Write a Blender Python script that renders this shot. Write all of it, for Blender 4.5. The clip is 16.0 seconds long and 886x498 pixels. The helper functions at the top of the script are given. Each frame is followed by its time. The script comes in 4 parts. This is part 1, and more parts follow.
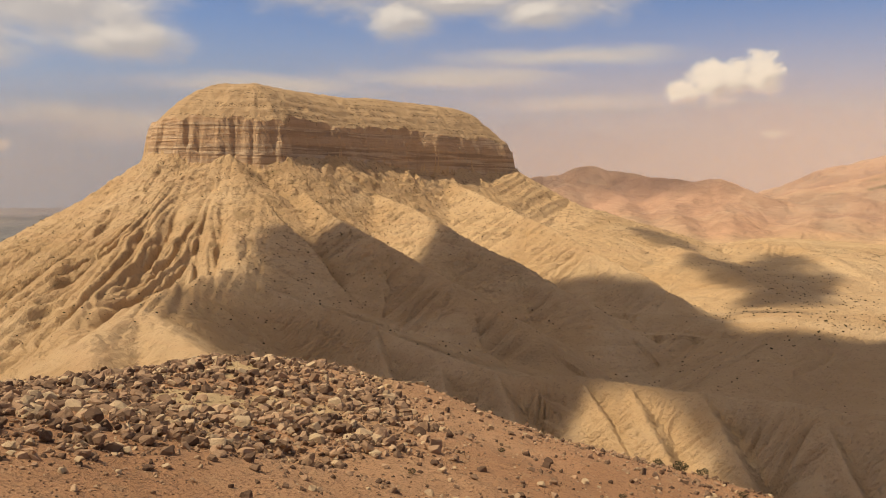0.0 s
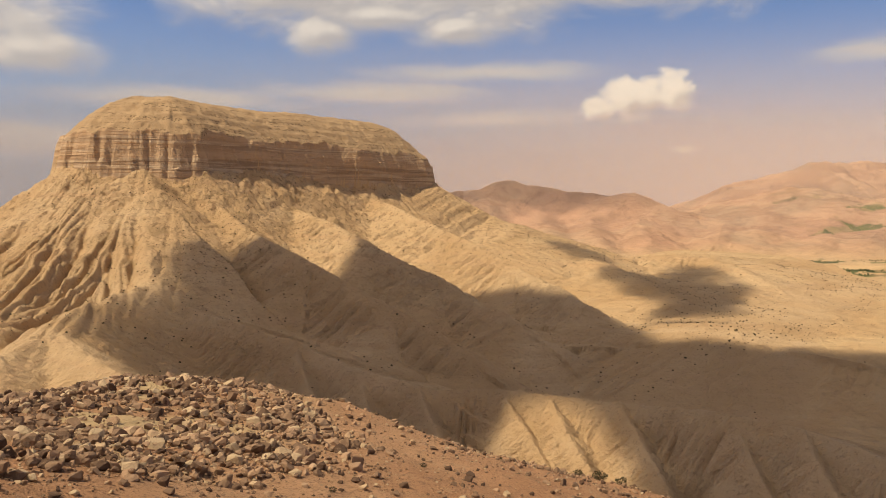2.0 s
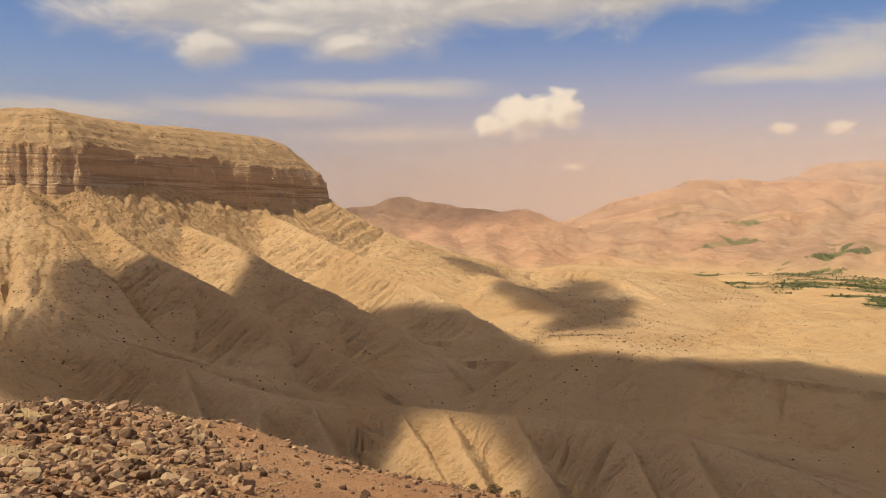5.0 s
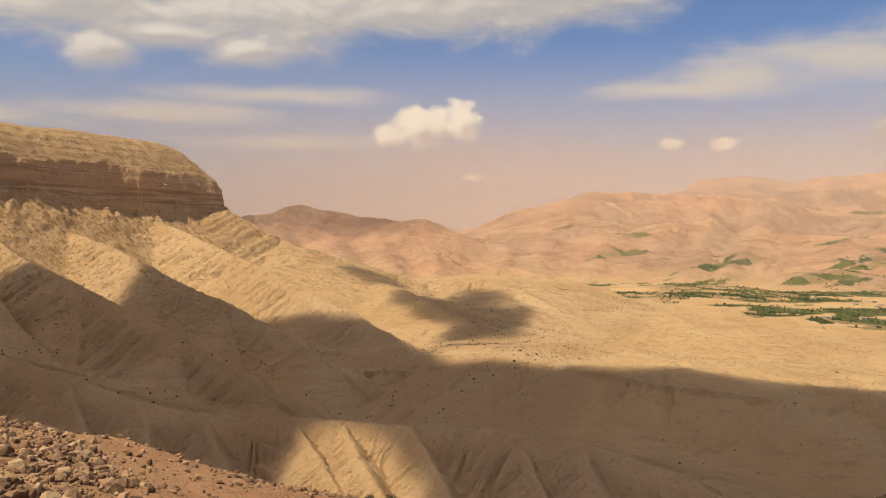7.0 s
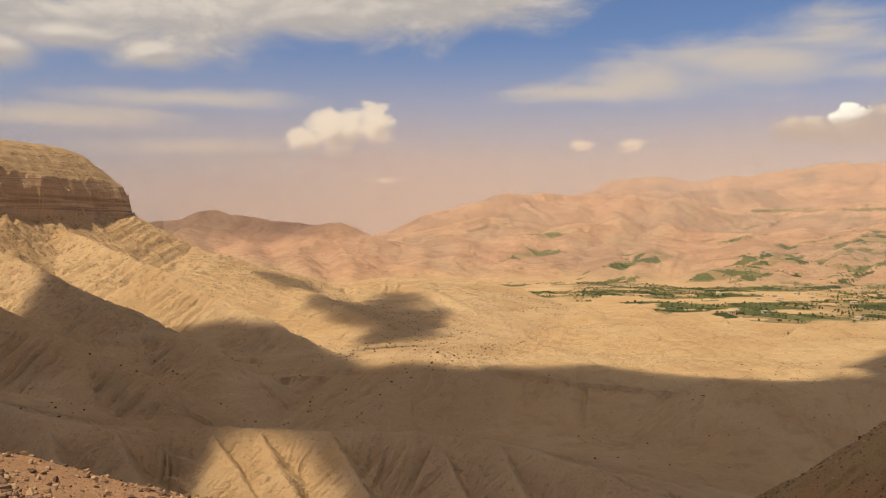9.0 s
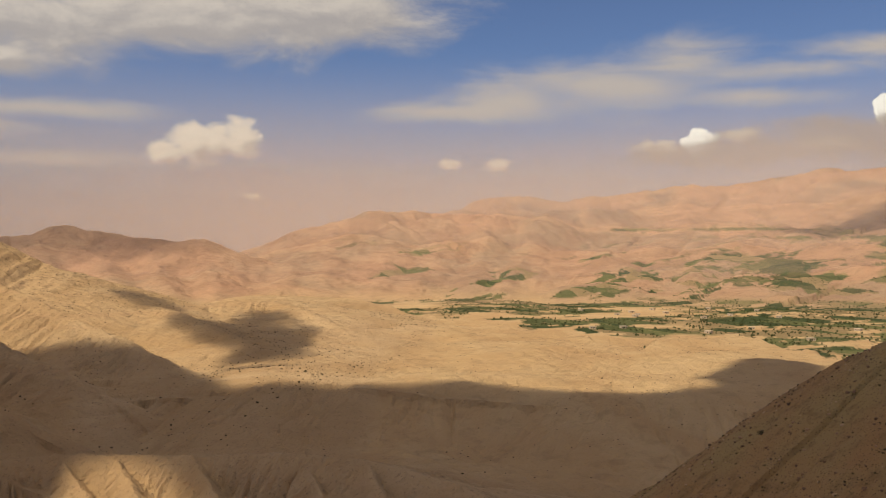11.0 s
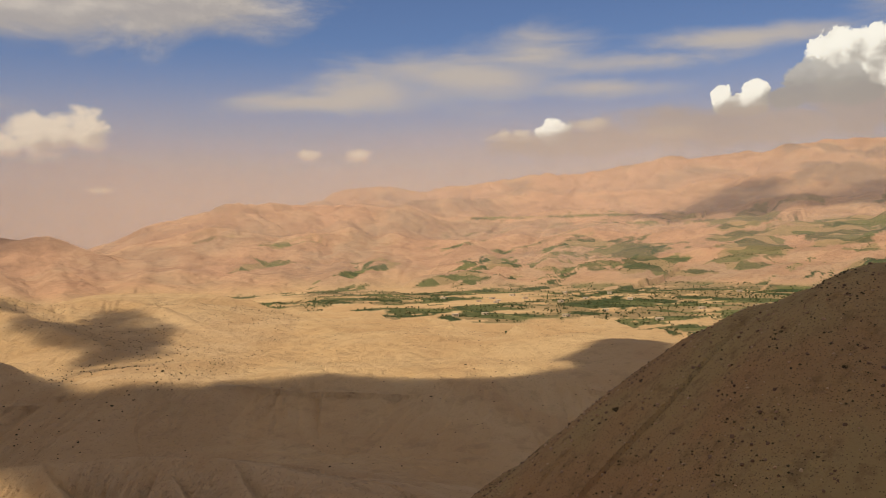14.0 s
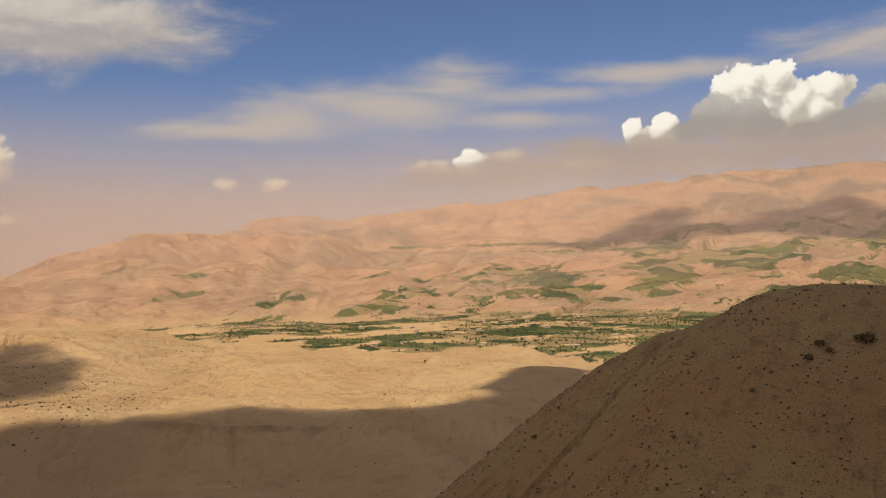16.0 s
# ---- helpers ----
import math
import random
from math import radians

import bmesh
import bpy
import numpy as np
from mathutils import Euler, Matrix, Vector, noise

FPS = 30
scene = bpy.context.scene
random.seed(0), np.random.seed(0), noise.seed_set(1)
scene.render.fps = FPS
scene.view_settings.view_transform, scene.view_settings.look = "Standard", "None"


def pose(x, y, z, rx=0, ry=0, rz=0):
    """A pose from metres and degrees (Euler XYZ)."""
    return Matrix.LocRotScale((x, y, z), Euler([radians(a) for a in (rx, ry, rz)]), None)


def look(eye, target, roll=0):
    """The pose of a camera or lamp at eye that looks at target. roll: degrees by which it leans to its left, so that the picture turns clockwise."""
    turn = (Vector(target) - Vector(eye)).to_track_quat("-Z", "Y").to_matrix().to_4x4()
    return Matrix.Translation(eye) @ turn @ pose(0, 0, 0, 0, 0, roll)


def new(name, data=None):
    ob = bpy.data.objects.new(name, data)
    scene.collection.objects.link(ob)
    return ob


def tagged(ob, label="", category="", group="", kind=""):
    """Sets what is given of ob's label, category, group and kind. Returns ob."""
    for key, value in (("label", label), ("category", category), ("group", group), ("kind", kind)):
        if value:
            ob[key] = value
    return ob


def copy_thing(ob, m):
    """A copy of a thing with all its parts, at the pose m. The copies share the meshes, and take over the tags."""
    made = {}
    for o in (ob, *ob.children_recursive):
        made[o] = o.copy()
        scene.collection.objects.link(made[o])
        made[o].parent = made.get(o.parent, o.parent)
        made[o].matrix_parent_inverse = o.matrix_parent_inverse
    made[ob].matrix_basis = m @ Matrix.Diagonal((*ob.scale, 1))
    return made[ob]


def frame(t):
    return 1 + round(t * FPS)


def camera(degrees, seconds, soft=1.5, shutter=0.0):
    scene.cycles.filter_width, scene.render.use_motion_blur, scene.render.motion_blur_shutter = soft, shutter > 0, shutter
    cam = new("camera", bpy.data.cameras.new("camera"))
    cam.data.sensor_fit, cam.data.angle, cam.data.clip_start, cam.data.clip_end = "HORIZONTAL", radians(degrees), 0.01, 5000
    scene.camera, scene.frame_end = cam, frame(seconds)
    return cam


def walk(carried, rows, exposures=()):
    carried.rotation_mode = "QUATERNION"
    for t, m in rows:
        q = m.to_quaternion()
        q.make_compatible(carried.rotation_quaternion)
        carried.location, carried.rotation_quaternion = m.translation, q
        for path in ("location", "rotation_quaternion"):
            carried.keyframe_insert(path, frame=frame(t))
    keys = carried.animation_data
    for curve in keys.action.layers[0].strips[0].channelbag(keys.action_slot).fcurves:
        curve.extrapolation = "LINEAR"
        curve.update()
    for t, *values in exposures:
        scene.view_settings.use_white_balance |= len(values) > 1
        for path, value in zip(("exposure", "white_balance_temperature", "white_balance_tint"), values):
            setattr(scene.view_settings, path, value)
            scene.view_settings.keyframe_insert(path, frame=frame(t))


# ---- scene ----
# seconds, eye x, y, z, pitch, roll, yaw
WALK = [
    (0, 0.000, 0.000, 0.000, -4.20, 0.30, -0.00),
    (0.5, 0.003, 0.007, 0.000, -4.04, 0.29, -1.37),
    (1, 0.007, 0.013, 0.000, -3.90, 0.07, -2.82),
    (1.5, 0.010, 0.020, 0.000, -3.46, 0.13, -3.90),
    (2, 0.012, 0.023, 0.000, -3.23, 0.17, -5.20),
    (2.5, 0.013, 0.025, 0.000, -2.93, 0.45, -6.18),
    (3, 0.015, 0.028, 0.000, -2.56, 0.23, -7.13),
    (5.5, 0.035, 0.055, 0.000, -1.82, 0.33, -13.66),
    (6, 0.038, 0.058, 0.000, -1.33, 0.50, -15.24),
    (6.5, 0.041, 0.061, 0.000, -1.67, 0.58, -16.75),
    (7, 0.044, 0.064, 0.000, -1.49, 0.69, -18.75),
    (7.5, 0.047, 0.067, 0.000, -1.43, 0.88, -20.27),
    (8, 0.050, 0.070, 0.000, -1.40, 0.59, -21.66),
    (10.5, 0.050, 0.070, 0.000, -0.61, -0.17, -30.16),
    (11, 0.050, 0.070, 0.000, -0.15, 0.08, -32.88),
    (11.5, 0.050, 0.070, 0.000, 0.05, -0.18, -34.55),
    (12, 0.050, 0.070, 0.000, -0.38, -0.36, -36.42),
    (12.5, 0.050, 0.070, 0.000, -0.72, -0.46, -38.33),
    (13, 0.050, 0.070, 0.000, -1.01, -0.87, -39.87),
    (13.5, 0.050, 0.070, 0.000, -0.84, -1.03, -40.89),
    (14, 0.050, 0.070, 0.000, -0.86, -1.20, -41.90),
    (14.5, 0.050, 0.070, 0.000, -0.30, -1.29, -42.81),
    (15, 0.050, 0.070, 0.000, 0.24, -1.32, -44.32),
    (15.5, 0.050, 0.070, 0.000, 0.37, -1.89, -45.99),
    (16, 0.050, 0.070, 0.000, 0.94, -1.44, -47.27),
]
cam = camera(53.85, 16.0, soft=0.8)
walk(cam, [(t, pose(x, y, z, 90 + pitch, 0, yaw) @ pose(0, 0, 0, 0, 0, roll)) for t, x, y, z, pitch, roll, yaw in WALK],
     exposures=[(0.0, -0.05, 6850, 8), (8.0, -0.06, 7000, 8), (11.0, -0.36, 6850, 8), (16.0, -0.34, 6900, 9)])

# ---- sun and sky ----
SUN_AZ, SUN_EL = -101.0, 55.0          # degrees, clockwise from +y
sun_way = Vector((math.sin(radians(SUN_AZ)) * math.cos(radians(SUN_EL)), math.cos(radians(SUN_AZ)) * math.cos(radians(SUN_EL)), math.sin(radians(SUN_EL))))
sun = new("sun", bpy.data.lights.new("sun", "SUN"))
sun.data.energy, sun.data.angle, sun.data.color = 5.0, radians(0.9), (1.0, 0.86, 0.65)
sun.matrix_world = look(sun_way * 100, (0, 0, 0))


class Nodes:
    """A small helper that chains nodes of one tree."""

    def __init__(self, tree):
        self.tree = tree

    def node(self, kind):
        return self.tree.nodes.new(kind)

    def put(self, socket, value):
        if isinstance(value, bpy.types.NodeSocket):
            self.tree.links.new(value, socket)
        else:
            socket.default_value = value

    def math(self, op, a, b=0.0, c=0.0, clamp=False):
        n = self.node("ShaderNodeMath")
        n.operation, n.use_clamp = op, clamp
        for s, v in zip(n.inputs, (a, b, c)):
            self.put(s, v)
        return n.outputs[0]

    def vec(self, op, a, b=(0, 0, 0)):
        n = self.node("ShaderNodeVectorMath")
        n.operation = op
        self.put(n.inputs[0], a)
        self.put(n.inputs[1], b)
        return n.outputs["Value"] if op in ("LENGTH", "DOT_PRODUCT") else n.outputs[0]

    def noise(self, vector, scale, detail=4.0, rough=0.55, distortion=0.0):
        n = self.node("ShaderNodeTexNoise")
        self.put(n.inputs["Vector"], vector)
        for key, v in (("Scale", scale), ("Detail", detail), ("Roughness", rough), ("Distortion", distortion)):
            n.inputs[key].default_value = v
        return n.outputs["Fac"]

    def voronoi(self, vector, scale, feature="F1"):
        n = self.node("ShaderNodeTexVoronoi")
        n.feature = feature
        self.put(n.inputs["Vector"], vector)
        n.inputs["Scale"].default_value = scale
        return n.outputs["Distance"]

    def ramp(self, v, lo, hi, a=0.0, b=1.0, smooth=True):
        n = self.node("ShaderNodeMapRange")
        n.interpolation_type = "SMOOTHSTEP" if smooth else "LINEAR"
        for s, x in zip(n.inputs, (v, lo, hi, a, b)):
            self.put(s, x)
        return n.outputs[0]

    def mix(self, fac, a, b, blend="MIX"):
        n = self.node("ShaderNodeMix")
        n.data_type, n.blend_type = "RGBA", blend
        self.put(n.inputs[0], fac)
        self.put(n.inputs[6], a if isinstance(a, bpy.types.NodeSocket) else (*a, 1))
        self.put(n.inputs[7], b if isinstance(b, bpy.types.NodeSocket) else (*b, 1))
        return n.outputs[2]

    def scaled(self, vector, s):
        return self.vec("MULTIPLY", vector, s)


def build_world():
    world = bpy.data.worlds.new("world")
    world.use_nodes = True
    scene.world = world
    k = Nodes(world.node_tree)
    k.tree.nodes.clear()
    way = k.node("ShaderNodeTexCoord").outputs["Generated"]
    sky = k.node("ShaderNodeTexSky")
    sky.sky_type, sky.sun_disc, sky.sun_elevation, sky.sun_rotation = "NISHITA", False, radians(SUN_EL), radians(SUN_AZ)
    sky.altitude, sky.air_density, sky.dust_density, sky.ozone_density = 1500.0, 1.0, 1.5, 1.5
    xyz = k.node("ShaderNodeSeparateXYZ")
    k.put(xyz.inputs[0], k.vec("NORMALIZE", way))
    x, y, z = xyz.outputs
    az = k.math("MULTIPLY", k.math("ARCTAN2", x, y), 57.2958)
    el = k.math("MULTIPLY", k.math("ARCSINE", z), 57.2958)
    comb = k.node("ShaderNodeCombineXYZ")
    k.put(comb.inputs[0], az)
    k.put(comb.inputs[1], el)
    ae = comb.outputs[0]
    base = k.mix(1.0, sky.outputs[0], (0.078, 0.085, 0.108), "MULTIPLY")
    # dusty air towards the horizon
    far_haze = k.ramp(el, 1.5, 13.0, 1.0, 0.0)
    dusty = k.math("MULTIPLY", far_haze, k.ramp(k.noise(k.scaled(ae, (0.02, 0.12, 1)), 1.0, 3.0), 0.2, 0.8, 0.85, 1.0))
    base = k.mix(k.math("MULTIPLY", dusty, 0.93), base, k.mix(k.ramp(az, -16.0, 22.0), (0.36, 0.40, 0.47), (0.57, 0.44, 0.375)))

    def blobs(rows, c=None):
        out = None
        for a0, e0, wa, we in rows:
            d = k.vec("LENGTH", k.scaled(k.vec("SUBTRACT", ae if c is None else c, (a0, e0, 0)), (1 / wa, 1 / we, 0)))
            v = k.math("SUBTRACT", 1.0, d)
            out = v if out is None else k.math("SMOOTH_MAX", out, v, 0.25)
        return out

    def lumps(rows, grain_size, amount, detail=7.0):
        """Thickness of a cloud, and how much its near side turns to the sun, up and to the left."""
        both = []
        for c in (ae, k.vec("ADD", ae, (-0.45, 0.55, 0))):
            n = k.noise(k.scaled(c, grain_size), 1.0, detail, 0.6, 0.35)
            both.append(k.math("ADD", blobs(rows, c), k.math("MULTIPLY", k.math("SUBTRACT", n, 0.5), amount)))
        return both[0], k.math("SUBTRACT", both[0], both[1])

    # high veils, drawn out sideways
    veil_noise = k.noise(k.scaled(ae, (0.10, 0.38, 1)), 1.0, 6.0, 0.57, 0.5)
    veils = blobs([(-12, 6.2, 10, 0.8), (1, 6.8, 9, 0.9), (7, 8.2, 7, 0.7), (-20, 3.6, 9, 1.2), (8, 5.2, 7, 0.7), (33, 8.8, 8, 0.9), (38, 9.3, 8, 1.5), (43, 10.3, 7, 1.9), (48, 11.8, 5, 1.7), (55, 10.7, 7, 0.9),
                   (61, 11.7, 7, 0.8), (53, 9.2, 5, 0.8), (75, 12.5, 7, 1.8), (-42, 9, 14, 5)])
    v = k.math("ADD", veils, k.math("MULTIPLY", k.math("SUBTRACT", veil_noise, 0.5), 2.3))
    base = k.mix(k.ramp(v, -0.25, 0.95, 0.0, 0.92), base, (0.64, 0.575, 0.53))
    # the broad cloud sheet high over the mesa, with hanging lumps
    broad, turned = lumps([(-4, 13.5, 9, 3.0), (6, 13.2, 10, 2.6), (16, 13.8, 12, 2.6), (25, 15.0, 10, 2.5), (-2.8, 10.7, 2.4, 1.7), (5.5, 11.0, 3.2, 1.4), (-24, 10.8, 8, 3.2), (-20, 8.8, 4.5, 1.6), (-30, 9.6, 8, 3.2), (1, 11.8, 6, 1.2)], (0.15, 0.30, 1), 1.6)
    base = k.mix(k.ramp(broad, -0.22, 0.6, 0.0, 0.92), base, k.mix(k.ramp(turned, -0.25, 0.4), (0.53, 0.485, 0.47), (0.80, 0.72, 0.645)))
    # broken cloud overhead, above the view, added to brighten and warm the shade
    cover = k.noise(k.scaled(way, (2.2, 2.2, 2.2)), 1.0, 6.0, 0.6, 0.5)
    base = k.mix(k.math("MULTIPLY", k.ramp(cover, 0.42, 0.60), k.ramp(el, 17.0, 28.0)), base, (0.74, 0.655, 0.57))
    # heaped clouds
    puff_noise = k.noise(k.scaled(ae, (0.45, 0.62, 1)), 1.0, 7.0, 0.6, 0.3)
    p, turned = lumps([(15.3, 5.9, 1.5, 0.8), (16.9, 6.5, 1.7, 1.4), (18.3, 6.6, 1.5, 1.3), (19.8, 6.9, 1.3, 1.5)], (0.55, 0.75, 1), 1.7)
    base = k.mix(k.ramp(p, -0.12, 0.45, 0.0, 0.95), base, k.mix(k.ramp(turned, -0.6, 0.25), (0.64, 0.54, 0.47), (0.97, 0.84, 0.70)))
    tiny, turned = lumps([(36.5, 5.3, 1.1, 0.55), (33.3, 5.4, 1.0, 0.5), (-27, 2.2, 1, 0.5), (51.8, 6.9, 1.6, 0.6), (47, 6.2, 2.2, 0.8), (57, 6.2, 2.5, 0.6), (20.5, 3.2, 1.0, 0.3)], (1.1, 1.5, 1), 1.5, 5.0)
    base = k.mix(k.ramp(tiny, 0.0, 0.7, 0.0, 0.85), base, k.mix(k.ramp(turned, -0.6, 0.25), (0.62, 0.50, 0.43), (0.88, 0.74, 0.60)))
    # tall white heaps, grey heaps before them, and the dusky bank below
    swirl = k.node("ShaderNodeTexNoise")
    k.put(swirl.inputs["Vector"], k.scaled(ae, (0.9, 0.9, 1)))
    swirl.inputs["Detail"].default_value = 3.0
    warped = k.vec("ADD", ae, k.scaled(k.vec("SUBTRACT", swirl.outputs["Color"], (0.5, 0.5, 0.5)), (0.9, 0.7, 0)))

    def knobs(scale):
        n = k.node("ShaderNodeTexVoronoi")
        n.feature = "SMOOTH_F1"
        k.put(n.inputs["Vector"], warped)
        n.inputs["Scale"].default_value = scale
        n.inputs["Detail"].default_value = 1.0
        n.inputs["Smoothness"].default_value = 0.8
        return k.math("SUBTRACT", 0.55, n.outputs["Distance"])

    knob = k.math("ADD", knobs(1.1), k.math("MULTIPLY", knobs(2.6), 0.4))
    grain = k.noise(k.scaled(ae, (1.6, 1.9, 1)), 1.0, 6.0, 0.6, 0.4)
    tall = blobs([(66.7, 10.2, 2.3, 1.9), (68.2, 10.2, 2.2, 1.9), (69.0, 9.2, 2.4, 1.9), (67.5, 9.0, 2.6, 1.9), (71.5, 9.9, 1.7, 1.25), (70.6, 9.0, 2.0, 1.5), (59.7, 8.2, 0.8, 0.9), (61.8, 8.4, 1.0, 1.1), (61.2, 7.7, 2.2, 0.8), (49.3, 6.5, 1.3, 1.1)])
    w = k.math("ADD", tall, k.math("MULTIPLY", knob, 0.5))
    _, turned = lumps([(66.7, 10.6, 1.5, 1.3), (68.4, 10.4, 1.3, 1.2), (69.6, 9.4, 1.3, 1.2), (67.4, 9.2, 1.3, 1.1), (71.5, 10.0, 1.3, 1.1), (70.6, 8.9, 1.2, 1.0), (59.7, 8.2, 0.8, 0.8), (61.8, 8.4, 0.9, 0.9), (49.3, 6.5, 0.9, 0.8)], (0.85, 0.85, 1), 1.5, 4.0)
    base = k.mix(k.ramp(w, 0.02, 0.16), base, k.mix(k.ramp(turned, -0.5, 0.5), (0.62, 0.585, 0.54), (1.2, 1.17, 1.08)))
    bank = blobs([(60, 6.5, 13, 1.7), (70, 6.8, 11, 1.7), (80, 7.4, 12, 2.0), (51, 5.8, 8, 1.2)])
    b = k.math("ADD", bank, k.math("MULTIPLY", k.math("SUBTRACT", puff_noise, 0.5), 1.2))
    base = k.mix(k.ramp(b, -0.05, 0.6, 0.0, 0.85), base, (0.50, 0.415, 0.37))
    grey = blobs([(65.0, 9.0, 2.0, 1.4), (66.5, 8.6, 2.2, 1.4), (67.5, 7.9, 1.7, 0.8), (63.4, 7.9, 1.5, 0.8), (75.3, 8.5, 3.2, 1.6), (72.4, 7.8, 1.8, 0.9), (70.2, 7.4, 1.4, 0.7), (79, 9.2, 4, 2)])
    g = k.math("ADD", grey, k.math("MULTIPLY", knob, 0.42))
    crown = k.ramp(k.math("SUBTRACT", el, k.math("MULTIPLY", grain, 1.4)), 7.6, 9.2)
    base = k.mix(k.ramp(g, 0.0, 0.22, 0.0, 0.95), base, k.mix(crown, (0.42, 0.395, 0.38), (0.62, 0.60, 0.57)))
    bg = k.node("ShaderNodeBackground")
    k.put(bg.inputs["Color"], base)
    bg.inputs["Strength"].default_value = 1.0
    out = k.node("ShaderNodeOutputWorld")
    k.put(out.inputs["Surface"], bg.outputs[0])


build_world()

# ---- land form ----
MASK32 = np.int64(0xFFFFFFFF)


def lattice(ix, iy, seed):
    h = (ix * 374761393 + iy * 668265263 + seed * 1442695041) & MASK32
    h = ((h ^ (h >> 13)) * 1274126177) & MASK32
    return ((h ^ (h >> 16)) & 0xFFFF) / 32767.5 - 1.0


def vnoise(x, y, seed=0):
    fx, fy = np.floor(x), np.floor(y)
    ix, iy = fx.astype(np.int64), fy.astype(np.int64)
    u, v = x - fx, y - fy
    u, v = u * u * u * (u * (u * 6 - 15) + 10), v * v * v * (v * (v * 6 - 15) + 10)
    a, b = lattice(ix, iy, seed), lattice(ix + 1, iy, seed)
    c, d = lattice(ix, iy + 1, seed), lattice(ix + 1, iy + 1, seed)
    return (a + (b - a) * u) * (1 - v) + (c + (d - c) * u) * v


def fbm(x, y, octaves=4, seed=0, gain=0.5):
    out, amp, f = 0.0, 1.0, 1.0
    for o in range(octaves):
        out = out + amp * vnoise(x * f + 17.3 * o, y * f - 9.1 * o, seed + o)
        amp, f = amp * gain, f * 2.03
    return out


def ridged(x, y, octaves=3, seed=0, gain=0.5):
    """0 in the gully lines, 1 on the crests."""
    out, amp, f, total = 0.0, 1.0, 1.0, 0.0
    for o in range(octaves):
        out = out + amp * np.minimum(1.0, 1.7 * np.abs(vnoise(x * f + 5.7 * o, y * f, seed + o)))
        total += amp
        amp, f = amp * gain, f * 2.1
    return out / total


def smoothstep(v, lo, hi):
    t = np.clip((v - lo) / (hi - lo), 0, 1)
    return t * t * (3 - 2 * t)


def softmax2(a, b, k):
    h = np.clip(0.5 + 0.5 * (a - b) / k, 0, 1)
    return b + (a - b) * h + k * h * (1 - h)


def softplus(v):
    return np.logaddexp(0, v)


def furrows(u, run, wave, seed):
    """1 in the furrow lines, 0 on the ribs between; side furrows join the main ones."""
    w = u / wave + 0.55 * vnoise(u / (3 * wave), run / (9 * wave), seed) + 0.22 * vnoise(u / wave, run / (6 * wave), seed + 1)
    main = 1 - np.abs(np.sin(math.pi * w))
    side = 1 - np.abs(np.sin(math.pi * (2.7 * w + 0.6 * vnoise(u / wave, run / wave, seed + 2))))
    return main ** 1.3 * (0.55 + 0.45 * vnoise(u / (1.7 * wave), run / (7 * wave), seed + 3)) + 0.33 * side


def at(a, d, z):
    """A place by bearing (degrees clockwise from +y), distance and height."""
    return (d * math.sin(radians(a)), d * math.cos(radians(a)), z)


def ridge_line(x, y, pts, side, reach, round_=3.0, flute=0.0, wave=14.0, seed=0, deep=25.0, bend=2.5, sharp=True):
    """Height of a ridge whose crest runs through pts and whose flanks fall at the slope `side`, cut by gullies."""
    out = np.full(x.shape, -1e4)
    P = np.array(pts, float)
    sel = (x > P[:, 0].min() - reach) & (x < P[:, 0].max() + reach) & (y > P[:, 1].min() - reach) & (y < P[:, 1].max() + reach)
    if not sel.any():
        return out
    px, py = x[sel], y[sel]
    px = px + bend * vnoise(px / 31, py / 31, seed + 40)
    best, bd, bu = np.full(px.shape, -1e4), np.zeros(px.shape), np.zeros(px.shape)
    run = 0.0
    for p, q in zip(P[:-1], P[1:]):
        ex, ey = q[0] - p[0], q[1] - p[1]
        L = math.hypot(ex, ey)
        t = np.clip(((px - p[0]) * ex + (py - p[1]) * ey) / (L * L), 0, 1)
        cross = (px - p[0]) * ey - (py - p[1]) * ex
        d = np.hypot(px - p[0] - t * ex, py - p[1] - t * ey)
        s = np.where(cross > 0, side[0], side[1])
        h = p[2] + (q[2] - p[2]) * t - s * (np.sqrt(d * d + round_ * round_) - round_)
        m = h > best
        best, bd, bu = np.where(m, h, best), np.where(m, d * np.sign(cross), bd), np.where(m, run + t * L, bu)
        run += L
    if flute:
        d = np.abs(bd)
        cut = furrows(bu + 0.15 * d + np.sign(bd) * 431, d, wave, seed) * 0.8 if sharp else 1 - ridged((bu + 0.12 * d) / wave + np.sign(bd) * 31, d / (wave * 6), 2, seed)
        best = best - 1.5 * flute * cut * smoothstep(d, 0.5, deep) * (1.3 - 0.3 * smoothstep(d, deep, 4 * deep))
        best = best + 0.25 * flute * vnoise(bu / (2.2 * wave), d * 0, seed + 9)
    out[sel] = best
    return out


MESA = [at(-10.2, 735, 0), at(-12.0, 731, 0), at(-14.0, 734, 0), at(-16.0, 741, 0), at(-17.5, 751, 0), at(-18.3, 768, 0), at(-18.75, 798, 0), at(-17.0, 890, 0), at(-7.5, 1035, 0), at(2.0, 1125, 0), at(4.5, 1060, 0), at(4.65, 985, 0), at(1.5, 925, 0), at(-5.0, 830, 0)]


